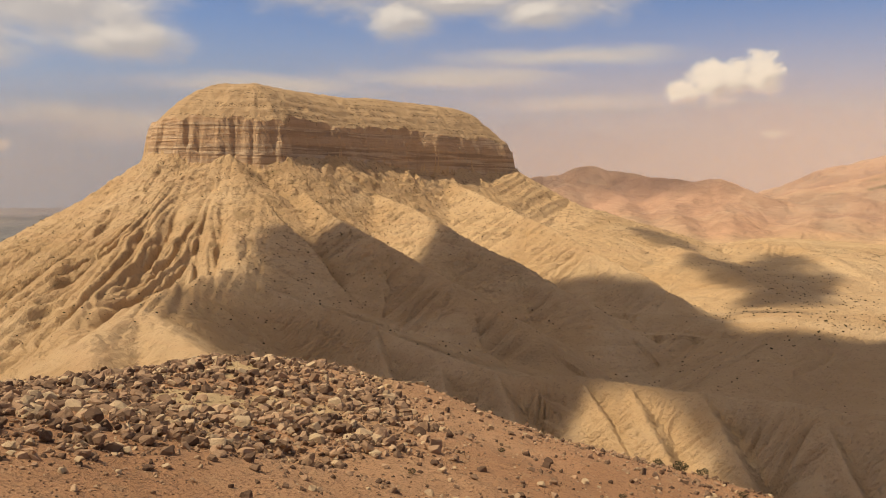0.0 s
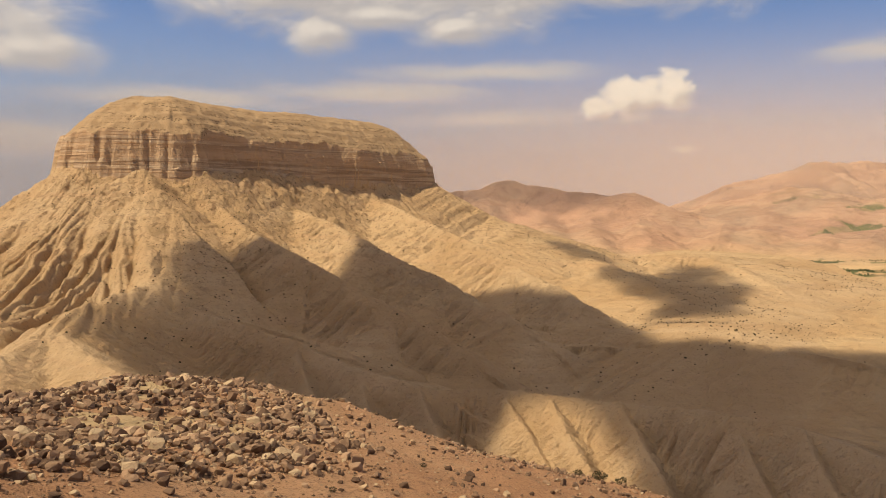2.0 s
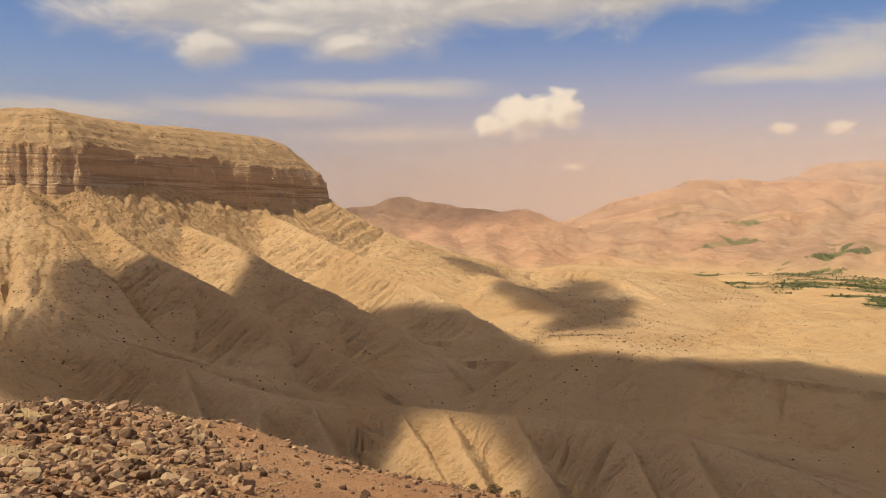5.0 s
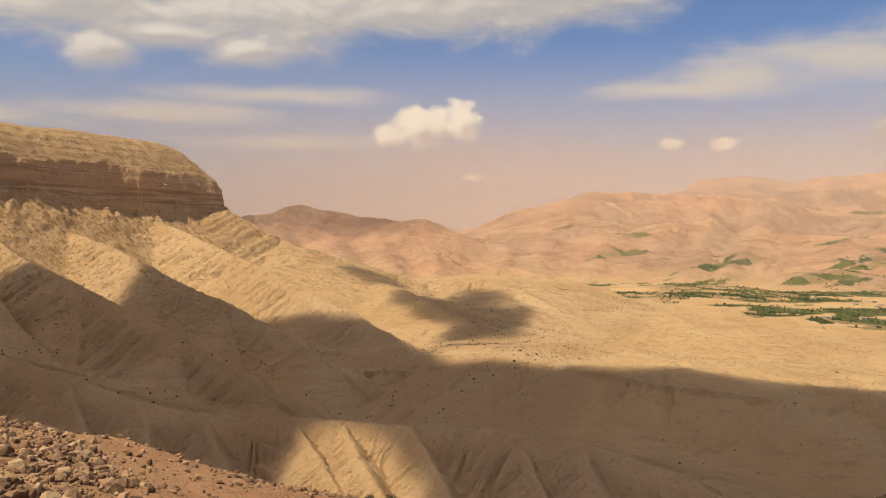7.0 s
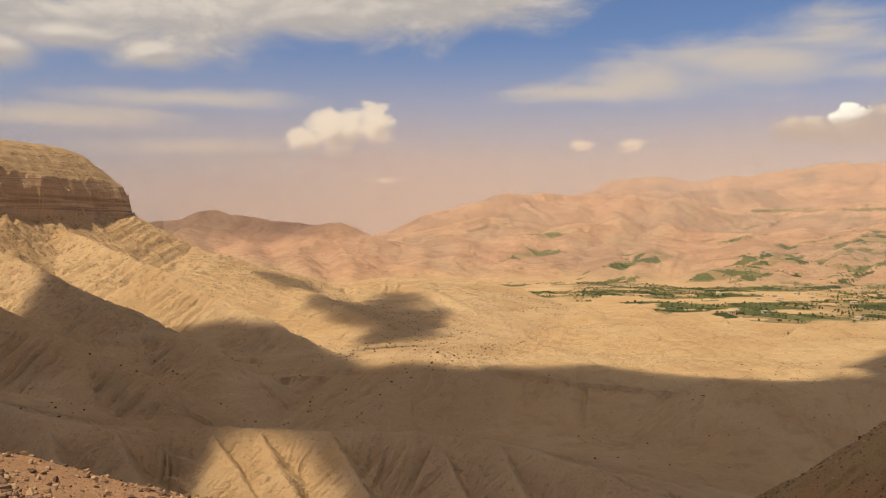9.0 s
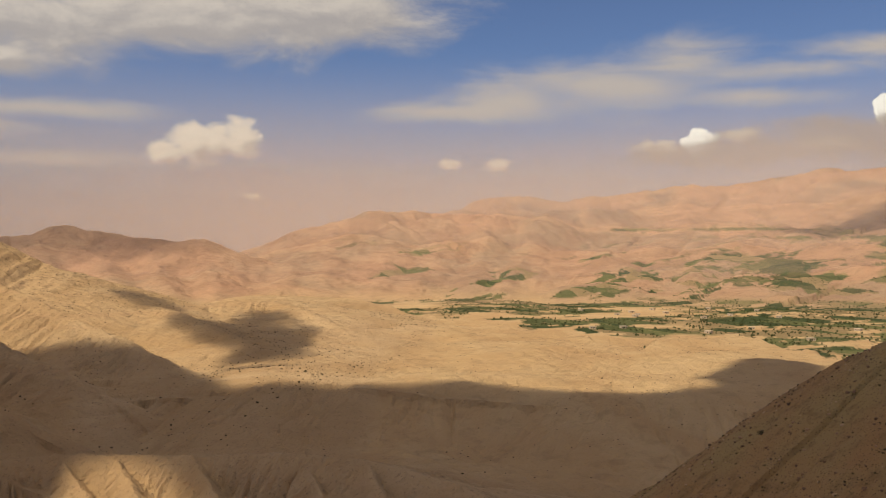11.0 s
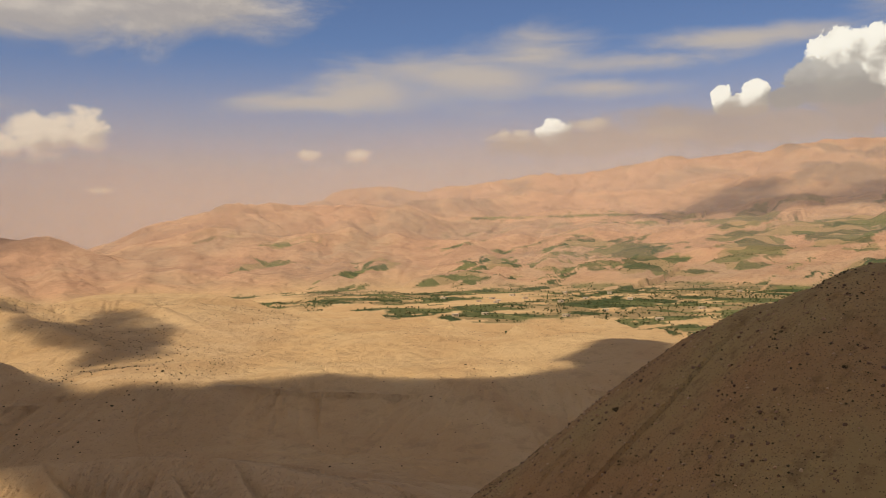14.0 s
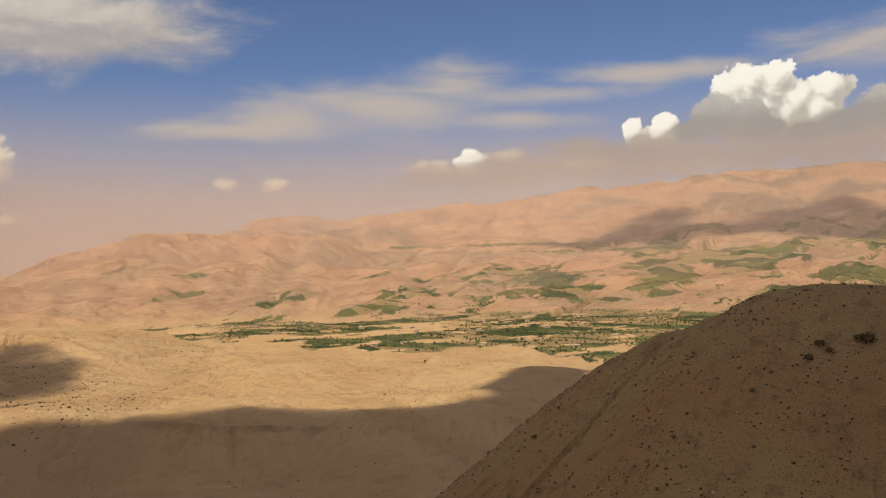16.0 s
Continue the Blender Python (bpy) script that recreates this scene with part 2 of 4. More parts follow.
def mesa_edge(x, y):
    """Distance outside the mesa's rim (negative inside) and the run along the rim."""
    d, u, inside, run = np.full(x.shape, 1e9), np.zeros(x.shape), np.zeros(x.shape, bool), 0.0
    fan = np.zeros(x.shape)
    for p, q in zip(MESA, MESA[1:] + MESA[:1]):
        ex, ey = q[0] - p[0], q[1] - p[1]
        L = math.hypot(ex, ey)
        t = np.clip(((x - p[0]) * ex + (y - p[1]) * ey) / (L * L), 0, 1)
        e = np.hypot(x - p[0] - t * ex, y - p[1] - t * ey)
        m = e < d
        d, u = np.where(m, e, d), np.where(m, run + t * L, u)
        fan = np.where(m, np.arctan2(y - p[1] - t * ey, x - p[0] - t * ex), fan)
        run += L
        cond = (p[1] > y) != (q[1] > y)
        inside ^= cond & (x < ex * (y - p[1]) / (ey if ey else 1e-9) + p[0])
    return np.where(inside, -d, d), u, fan


SPURS = [
    # crest, flank slopes (right of the run, left of it), reach, rounding, gully depth, gully spacing
    ([at(-13.9, 712, 24), at(-13.1, 690, 8), at(-12.9, 670, -4), at(-13.5, 610, -28), at(-13.0, 545, -49), at(-16.8, 500, -54), at(-19.2, 450, -58), at(-22.2, 390, -65), at(-22.8, 320, -72), at(-24, 240, -95)], (0.46, 0.58), 160, 2.0, 2.5, 13.0),
    ([at(-19.2, 445, -59), at(-17, 395, -66), at(-15.1, 360, -69), at(-11, 320, -80)], (0.55, 0.6), 110, 2.0, 1.5, 13.0),
    ([at(-13.2, 560, -47), at(-11.2, 520, -61), at(-5.4, 460, -72.5), at(-0.1, 410, -81), at(4.4, 385, -84.5), at(9.2, 385, -83.6), at(12.1, 375, -84.2), at(17.4, 365, -84.5), at(22.1, 355, -83), at(27, 340, -82), at(33, 318, -86), at(40, 300, -92)], (0.82, 0.28), 130, 0.8, 3.2, 6.5),
    ([at(-9.4, 715, -2), at(-8.0, 660, -18), at(-3.5, 580, -42), at(2.0, 520, -64), at(7, 480, -84)], (0.66, 0.60), 90, 1.0, 3.2, 11.0),
    ([at(-5.0, 790, -4), at(-3.5, 740, -12), at(0.5, 660, -32), at(5.0, 610, -54), at(10, 560, -78)], (0.62, 0.56), 90, 1.0, 3.2, 11.0),
    ([at(-0.2, 900, 6), at(2.0, 850, -6), at(5.5, 770, -27), at(10, 700, -52), at(15, 640, -76)], (0.62, 0.56), 100, 1.0, 3.0, 12.0),
    ([at(4.6, 985, 18), at(8.3, 965, -17), at(11.9, 950, -43), at(15.1, 940, -57), at(18.2, 945, -59.5), at(21.8, 955, -57), at(24, 900, -64), at(26, 830, -74)], (0.3, 0.3), 160, 5.0, 4.0, 24.0),
    ([at(12, 950, -44), at(16, 830, -60), at(19, 760, -72), at(21, 700, -80)], (0.28, 0.28), 120, 6.0, 3.0, 20.0),
    ([at(-17.6, 690, -2), at(-19.0, 620, -27), at(-21.0, 530, -50), at(-23.0, 440, -66), at(-24.5, 350, -76)], (0.42, 0.42), 90, 1.5, 1.5, 12.0),
    ([at(-20.5, 720, -12), at(-23.2, 600, -45), at(-26, 490, -66), at(-29, 390, -82)], (0.45, 0.45), 90, 1.5, 1.5, 12.0),
    ([at(-18.6, 770, 14), at(-22.9, 745, -27), at(-27, 735, -60), at(-32, 700, -90)], (0.6, 0.6), 150, 2.0, 8.0, 13.0),
    ([at(14, 610, -88), at(18, 590, -88), at(22.1, 570, -86.5), at(26.1, 562, -88), at(29.8, 565, -87), at(33.5, 568, -86.5), at(37.9, 555, -88.8), at(41.6, 548, -89.3), at(45.2, 548, -89.3), at(50, 560, -90), at(57, 585, -92), at(66, 600, -95)], (0.30, 0.05), 140, 5.0, 3.0, 30.0),
]
# sharp ribs that run down from the fluted spur towards the lookout
RIBS = [(-4.6, 452, -73, -2.6, 375, -98), (-0.6, 414, -82, 2.0, 345, -104), (3.9, 389, -84, 6.6, 330, -105), (9.3, 385, -83.4, 12.6, 330, -105), (12.0, 376, -84, 15.9, 310, -108),
        (17.0, 366, -84.3, 21.8, 292, -110), (23.4, 352, -83, 27.4, 288, -107), (28.2, 336, -82.4, 32.0, 280, -104)]
for a0, r0, z0, a1, r1, z1 in RIBS:
    SPURS.append(([at(a0, r0, z0), at(0.62 * a0 + 0.38 * a1 - 0.3, 0.6 * r0 + 0.4 * r1, 0.66 * z0 + 0.34 * z1), at(a1, r1, z1)], (0.85, 0.78), 45, 0.7, 2.3, 4.6))

PLATEAU_FAR = [(10, 1500), (18, 1400), (26, 1250), (34, 980), (41, 890), (45, 770), (48, 850), (52.7, 895), (54, 850), (56.2, 800), (57.5, 735), (58.5, 640), (66, 560), (80, 520)]
FAR_HILLS = [
    ([at(2, 2700, 0), at(6.5, 2800, 21), at(9.7, 2800, 44), at(13.8, 2750, 16), at(17.4, 2700, 15), at(19.3, 2650, -20), at(20.7, 2550, -100)], (0.35, 0.35), 700, 25.0, 18.0, 160.0),
    ([at(17, 4100, 0), at(20, 4200, -40), at(23, 4300, -28), at(25.5, 4300, 60), at(29, 4400, 120)], (0.3, 0.3), 900, 20.0, 40.0, 240.0),
    ([at(20.8, 2700, -128), at(23.4, 2850, -5), at(25.2, 3000, 54), at(28.1, 3100, 121), at(30, 3150, 116), at(33.8, 3200, 100), at(38, 3400, 130), at(45, 3600, 150)], (0.3, 0.3), 1100, 30.0, 24.0, 190.0),
    ([at(32, 3900, 118), at(36.2, 3900, 215), at(40.5, 4000, 215), at(45, 4050, 238), at(49, 4100, 274), at(52.4, 4150, 297), at(57.5, 4200, 340), at(62.5, 4200, 352), at(66.2, 4250, 400), at(69.8, 4300, 390), at(72.3, 4300, 398), at(76, 4300, 385), at(84, 4300, 330), at(100, 4200, 260)], (0.32, 0.32), 1300, 40.0, 16.0, 260.0),
    ([at(40, 3250, 62), at(46, 3250, 70), at(51.6, 3250, 72), at(57, 3200, 55), at(62.4, 3300, 105), at(68, 3300, 120), at(73.7, 3300, 130), at(82, 3200, 110)], (0.17, 0.2), 1300, 20.0, 16.0, 140.0),
    ([at(-60, 3600, -60), at(-40, 3600, -105), at(-27, 3300, -108), at(-20, 3300, -106), at(-8, 3400, -90), at(2, 3200, -40)], (0.2, 0.2), 600, 20.0, 20.0, 150.0),
]
for a in range(41, 84, 4):
    # shoulders that run down from the high range to the valley
    FAR_HILLS.append(([at(a + 1.5, 4100, 190 + 2.5 * (a - 40)), at(a, 3500, 95 + (a * 7) % 23), at(a - 2, 3050, 20 + (a * 5) % 17), at(a - 3 - a % 3, 2450, -95)], (0.26, 0.26), 500, 22.0, 14.0, 110.0))
for a in range(24, 40, 3):
    FAR_HILLS.append(([at(a, 3080, 20 + 7 * min(a - 22, 12)), at(a - 0.5, 2750, -20), at(a - 1.5 - a % 2, 2250, -112)], (0.28, 0.28), 400, 18.0, 12.0, 90.0))
for a in (8, 11, 14, 17):
    FAR_HILLS.append(([at(a, 2760, 8), at(a + 0.8, 2450, -60), at(a + 1.6, 2100, -115)], (0.3, 0.3), 350, 16.0, 12.0, 90.0))
HILL = [at(38, 150, -66), at(44, 128, -44), at(48.2, 118, -31.0), at(53.4, 108, -21.4), at(58.2, 100, -13.8), at(60.4, 97, -9.7), at(62.5, 95, -7.7), at(65.6, 92, -5.8), at(68.9, 90, -3.3), at(70.5, 90, -2.8), at(74.1, 90, -3.1), at(80, 88, -3.6), at(95, 85, 1), at(125, 75, 6)]


CLIFF_DEEP = 8.5                     # how far the stepped cliff leans back


def land(x, y):
    """Height of the ground, and which form it belongs to."""
    r = np.hypot(x, y)
    a = np.degrees(np.arctan2(x, y))
    form = np.zeros(x.shape, np.int8)
    # basin floor, plateau and green valley
    edge = np.interp(a, [p[0] for p in PLATEAU_FAR], [p[1] for p in PLATEAU_FAR]) * (1 + 0.02 * fbm(a / 1.3, a * 0 + 3, 3, 70))
    floor = -113 + 6 * fbm(x / 120, y / 120, 4, 1) - 7 * (1 - ridged(x / 75, y / 75, 3, 5)) ** 2 - 2.0 * furrows(x + 0.3 * y, y, 34.0, 7)
    table = -87 + 22 * smoothstep(r, 600, 1050) * smoothstep(-a, -40, -16) + 3.0 * fbm(x / 110, y / 110, 4, 2) + 1.0 * fbm(x / 30, y / 30, 3, 3) + 5 * (ridged(x / 170, y / 120, 2, 6) - 0.5)
    valley = -128 + 2.0 * fbm(x / 300, y / 300, 3, 4)
    side = smoothstep(a, 8, 22) * (1 - smoothstep(a, 75, 95))
    z = floor + (table - floor) * smoothstep(r, 505, 590) * side
    over = smoothstep(r - edge, 0, 26)
    z = z + (valley - z) * np.maximum(over * side, smoothstep(r, 1200, 1700))
    # mesa and its aprons
    d, u, fan = mesa_edge(x, y)
    near = d < 460
    dn, un, xn, yn = d[near], u[near], x[near], y[near]
    gn = un + 190 * np.where(fan[near] > 2.6, fan[near] - 6.2832, fan[near])
    wob = 2.6 * fbm(un / 34, yn * 0 + 1, 3, 11) + (1.6 + 2.4 * smoothstep(-xn, 100, 170)) * (0.5 - ridged(un / 15, un * 0, 2, 26)) + 1.6 * fbm(xn / 9, yn / 9, 4, 12)
    post = at(-0.2, 900, 0)
    pillar = np.exp(-((xn - post[0]) ** 2 + (yn - post[1]) ** 2) / 15.0 ** 2)
    dw = dn + wob - 13.0 * pillar
    base = z[near]
    foot = 22 + 6 * fbm(un / 60, un * 0, 3, 14) + 4 * pillar - 8 * smoothstep(xn, -60, 40)
    wide = 320 + 50 * smoothstep(-xn, 120, 190)
    apron = base + (foot - base) * np.clip(1 - dn / wide, 0, 1) ** 2
    gully = furrows(gn + 0.05 * dn, dn, 17.0, 13) * smoothstep(dn, 40, 170) * (1 - smoothstep(dn, 260, 440))
    small = furrows(gn, dn, 7.0, 18) * smoothstep(dn, 6, 30) * (1 - smoothstep(dn, 160, 330))
    knobs = np.maximum(0, fbm(xn / 11, yn / 11, 4, 19)) ** 1.0 * (1 - smoothstep(dn, 10, 70)) * smoothstep(dn, 0, 4)
    cuts = (4.0 + 5.5 * smoothstep(-xn, 60, 160)) * gully + 1.9 * small
    apron = apron + 3.6 * knobs + 1.1 * np.abs(fbm(xn / 4.5, yn / 4.5, 3, 24)) * (1 - smoothstep(dn, 90, 200)) + 0.9 * fbm(xn / 8, yn / 8, 3, 15) * (1 - smoothstep(dn, 200, 400))
    # stepped cliff: hard beds stand out, soft beds are cut back
    step = -dw
    t_ = np.clip(step / CLIFF_DEEP, 0, 1)
    massive = 21 + 6 * fbm(un / 45, un * 0, 3, 16) - 7 * smoothstep(-xn, 60, 150)
    low_face = smoothstep(step, 0, 2.6)
    rise = np.clip((step - 2.6) / (CLIFF_DEEP - 2.6), 0, 1) * 5 + 0.55 * fbm(un / 26, step / 6, 3, 27) * smoothstep(step, 3, 5) * (1 - smoothstep(step, CLIFF_DEEP - 2, CLIFF_DEEP))
    rise = np.clip(rise, 0, 5)
    stair = np.floor(rise) + smoothstep(rise - np.floor(rise), 0.5, 0.95)
    beds = massive * low_face + (38 - massive) * stair / 5
    ledge = 0.9 * np.sin(beds * 0.8 + 3 * fbm(un / 25, un * 0, 2, 28)) * low_face * (1 - t_)
    cliff = 14 + beds + ledge
    cliff = np.maximum(cliff - 8 * smoothstep(xn, -20, 90) * t_, np.minimum(foot, 52))
    inner = np.clip(-dn - CLIFF_DEEP + 3 + 0.5 * wob, 0, None)
    dome = 37 * np.sin(1.5708 * np.clip(inner / 66, 0, 1)) + 1.0 * fbm(xn / 20, yn / 20, 4, 17) * smoothstep(inner, 1, 12)
    dome = dome * (1 - 0.22 * smoothstep(xn, 25, 85))
    terr = 0.35 * np.sin(dome * 0.8 + 2 * fbm(un / 60, un * 0, 2, 22)) * smoothstep(dome, 1, 6) * (1 - smoothstep(dome, 22, 34)) + 0.3 * fbm(xn / 4, yn / 4, 3, 23) * smoothstep(inner, 0, 3)
    hm = np.where(step > 0, cliff + dome + terr, apron)
    z[near] = np.maximum(hm, z[near] - 1)
    form[near] = np.where(step > CLIFF_DEEP, 3, np.where(step > -0.6, 2, 1))
    crest = np.zeros(x.shape)
    for i, (pts, slopes, reach, rnd, flute, wave) in enumerate(SPURS):
        h = ridge_line(x, y, pts, slopes, reach, rnd, flute, wave, 100 + 7 * i, deep=25.0 if i < 2 or i == 11 else 14.0 if i < 12 else 5.0)
        h = np.where(d < -0.5, -1e4, h)
        m = (h > z) & (form != 2)
        if i < 3:
            crest = np.maximum(crest, smoothstep(h - z, -5, 6))
        z = np.where(d > -1.0, softmax2(h, z, 2.5 if i < 12 else 0.9), z)
        form = np.where(m & (form == 0) & (i != 11), 1, form)
    carve = np.zeros(x.shape)
    carve[near] = np.where(step > -1.0, 0, cuts)
    z = z - carve * smoothstep(z, -100, -80) * (1 - smoothstep(x, -40, 60) * 0.4) * (1 - 0.75 * crest * (1 - smoothstep(-x, 125, 170)))
    # far ranges
    far = r > 1400
    if far.any():
        xf, yf, zf = x[far], y[far], z[far]
        ff = form[far]
        for i, (pts, slopes, reach, rnd, flute, wave) in enumerate(FAR_HILLS):
            h = ridge_line(xf, yf, pts, slopes, reach, rnd, flute, wave, 300 + 7 * i, deep=170, sharp=False)
            h = h + 9 * fbm(xf / 110, yf / 110, 4, 20) + (22 * (ridged(xf / 230, yf / 230, 3, 29) - 0.45) + 9 * (ridged(xf / 85, yf / 85, 2, 36) - 0.45)) * smoothstep(h, -80, 100)
            ff = np.where(h > zf + 2, 4, ff)
            zf = softmax2(h, zf, 14)
        z[far], form[far] = zf, ff
    # the lookout hill with its stony knoll, and the spur beside it
    close = r < 420
    if close.any():
        xc, yc, rc, zc = x[close], y[close], r[close], z[close]
        k = -1.77 - 0.18 * yc + 1.3 - 0.25 * softplus(xc + 4.5) - 0.20 * softplus(-(xc + 5)) + 0.30 * np.exp(-((xc + 2.8) / 3.0) ** 2 - ((yc - 19) / 4.0) ** 2) + 0.16 * smoothstep(rc, 8, 17) - 0.34 * np.exp(-((xc + 7.4) / 1.8) ** 2 - ((yc - 18) / 4.0) ** 2)
        k = np.where(yc < 0, k + 0.1 * np.abs(yc), k)
        fall = np.clip(rc - 19, 0, None)
        k = k - 0.55 * (np.sqrt(fall * fall + 36) - 6) - 0.02 * xc.clip(0, None)
        k = k + 0.14 * fbm(xc / 3.1, yc / 3.1, 4, 30) * smoothstep(rc, 1, 6) + 1.2 * fbm(xc / 40, yc / 40, 3, 31) * smoothstep(rc, 25, 80)
        h = ridge_line(xc, yc, HILL, (0.9, 0.9), 260, 6.0, 0.8, 13.0, 500, deep=30, bend=0.3)
        h = h + 0.35 * fbm(xc / 9, yc / 9, 4, 33)
        fc = form[close]
        fc = np.where((k > zc) & (k >= h), 5, fc)
        fc = np.where((h > zc) & (h > k), 6, fc)
        zc = softmax2(softmax2(h, k, 1.5), zc, 4.0)
        z[close], form[close] = zc, fc
    # ground behind the lookout rises to hills
    back = smoothstep(np.abs(a), 105, 140) * smoothstep(r, 250, 2500)
    z = z + back * (160 + 60 * fbm(x / 500, y / 500, 4, 41))
    # fine relief everywhere
    z = z + 0.35 * fbm(x / 5, y / 5, 3, 50) * smoothstep(r, 80, 300)
    return z, form, d, u

# ---- materials ----


def surface(name, build, rough=0.95):
    mat = bpy.data.materials.new(name)
    mat.use_nodes = True
    k = Nodes(mat.node_tree)
    bsdf = k.tree.nodes["Principled BSDF"]
    bsdf.inputs["Roughness"].default_value = rough
    bsdf.inputs["Specular IOR Level"].default_value = 0.15
    where = k.node("ShaderNodeNewGeometry").outputs["Position"]
    colour, height, dist = build(k, where)
    k.put(bsdf.inputs["Base Color"], colour)
    if height is not None:
        bump = k.node("ShaderNodeBump")
        bump.inputs["Strength"].default_value = 1.0
        bump.inputs["Distance"].default_value = dist
        k.put(bump.inputs["Height"], height)
        k.put(bsdf.inputs["Normal"], bump.outputs[0])
    return mat


def attribute(k, name):
    n = k.node("ShaderNodeAttribute")
    n.attribute_name = name
    return n.outputs["Fac"]


def height_of(k, where):
    n = k.node("ShaderNodeSeparateXYZ")
    k.put(n.inputs[0], where)
    return n.outputs[2]


def steepness(k):
    n = k.node("ShaderNodeSeparateXYZ")
    k.put(n.inputs[0], k.node("ShaderNodeNewGeometry").outputs["Normal"])
    return n.outputs[2]


def cliff_look(k, p):
    beds = k.noise(k.scaled(p, (0.012, 0.012, 0.30)), 1.0, 6.0, 0.65, 0.5)
    thick = k.noise(k.scaled(p, (0.004, 0.004, 0.16)), 1.0, 3.0, 0.5)
    streak = k.noise(k.scaled(p, (0.25, 0.25, 0.03)), 1.0, 4.0, 0.6)
    c = k.mix(k.ramp(beds, 0.42, 0.58), (0.33, 0.22, 0.135), (0.52, 0.38, 0.25))
    c = k.mix(k.ramp(thick, 0.42, 0.58, 0.0, 0.7), c, (0.46, 0.30, 0.175))
    c = k.mix(k.ramp(streak, 0.55, 0.8, 0.0, 0.35), c, (0.26, 0.17, 0.11))
    return c, k.math("ADD", k.math("MULTIPLY", beds, 1.6), streak), 1.6


def cap_look(k, p):
    mid = k.noise(p, 0.09, 5.0, 0.6)
    band = k.noise(k.scaled(p, (0.02, 0.02, 0.5)), 1.0, 3.0, 0.5)
    fine = k.noise(p, 0.8, 4.0, 0.65)
    c = k.mix(k.ramp(mid, 0.35, 0.7), (0.43, 0.295, 0.168), (0.35, 0.235, 0.132))
    spots = k.noise(p, 0.35, 4.0, 0.7)
    c = k.mix(k.math("MULTIPLY", k.ramp(band, 0.5, 0.62), k.ramp(spots, 0.48, 0.6, 0.0, 0.9)), c, (0.13, 0.085, 0.05))
    c = k.mix(k.ramp(fine, 0.5, 0.75, 0.0, 0.5), c, (0.22, 0.15, 0.085))
    return c, k.math("ADD", fine, k.math("MULTIPLY", mid, 2.0)), 0.9


def land_look(k, p):
    """Marl aprons, dry plain, far pink ranges and tilled fields, one into the other."""
    huge = k.noise(p, 0.0025, 6.0, 0.6, 0.5)
    big = k.noise(p, 0.010, 6.0, 0.6, 0.6)
    mid = k.noise(p, 0.07, 6.0, 0.62)
    fine = k.noise(p, 0.6, 5.0, 0.7)
    level = height_of(k, p)
    bands = k.noise(k.scaled(p, (0.004, 0.004, 0.22)), 1.0, 4.0, 0.6)
    marl = k.mix(k.ramp(big, 0.35, 0.65), (0.50, 0.33, 0.175), (0.59, 0.415, 0.242))
    marl = k.mix(k.ramp(bands, 0.45, 0.7, 0.0, 0.55), marl, (0.55, 0.36, 0.205))
    rubbly = k.ramp(k.math("ADD", level, k.math("MULTIPLY", big, 40.0)), -62.0, 0.0)
    marl = k.mix(k.math("MULTIPLY", k.ramp(mid, 0.5, 0.72, 0.0, 0.5), k.math("ADD", 0.35, k.math("MULTIPLY", rubbly, 0.65))), marl, (0.25, 0.17, 0.085))
    rocky = k.noise(p, 0.22, 5.0, 0.7)
    marl = k.mix(k.math("MULTIPLY", k.ramp(rocky, 0.54, 0.62, 0.0, 0.7), rubbly), marl, (0.25, 0.16, 0.085))
    marl = k.mix(k.ramp(fine, 0.56, 0.66, 0.0, 0.4), marl, (0.22, 0.145, 0.08))
    dry = k.mix(k.ramp(big, 0.35, 0.65), (0.56, 0.365, 0.19), (0.62, 0.435, 0.24))
    dry = k.mix(k.ramp(mid, 0.5, 0.68, 0.0, 0.35), dry, (0.36, 0.24, 0.125))
    dry = k.mix(k.ramp(fine, 0.56, 0.68, 0.0, 0.25), dry, (0.28, 0.19, 0.10))
    # pink of the bare rock, with some distance haze mixed into the colour
    pink = k.mix(k.ramp(huge, 0.35, 0.65), (0.49, 0.288, 0.182), (0.47, 0.32, 0.205))
    pink = k.mix(k.ramp(big, 0.44, 0.60, 0.0, 0.75), pink, (0.37, 0.22, 0.14))
    pink = k.mix(k.ramp(mid, 0.5, 0.66, 0.0, 0.45), pink, (0.25, 0.16, 0.105))
    pink = k.mix(k.math("MULTIPLY", k.ramp(huge, 0.52, 0.60), k.ramp(level, 40.0, 200.0, 0.25, 0.75)), pink, (0.22, 0.16, 0.125))
    east = k.node("ShaderNodeSeparateXYZ")
    k.put(east.inputs[0], p)
    c = k.mix(attribute(k, "marl"), dry, marl)
    c = k.mix(attribute(k, "range"), c, pink)
    # bluish-grey distance haze over the far left plain, put into its base colour
    grey = k.math("MULTIPLY", k.ramp(east.outputs[0], -700.0, -350.0, 1.0, 0.0), k.ramp(east.outputs[1], 950.0, 1300.0))
    c = k.mix(grey, c, k.mix(k.ramp(big, 0.4, 0.6), (0.15, 0.15, 0.155), (0.20, 0.19, 0.18)))
    parcel = k.node("ShaderNodeTexVoronoi")
    k.put(parcel.inputs["Vector"], k.scaled(p, (0.020, 0.009, 0.0)))
    parcel.inputs["Scale"].default_value = 1.0
    sep = k.node("ShaderNodeSeparateColor")
    k.put(sep.inputs[0], parcel.outputs["Color"])
    crop = k.mix(k.ramp(sep.outputs[0], 0.1, 0.9), (0.055, 0.078, 0.030), (0.15, 0.155, 0.062))
    crop = k.mix(k.ramp(sep.outputs[1], 0.62, 0.7), crop, (0.30, 0.22, 0.115))
    c = k.mix(k.math("MULTIPLY", attribute(k, "fields"), k.ramp(mid, 0.25, 0.45, 0.6, 1.0)), c, crop)
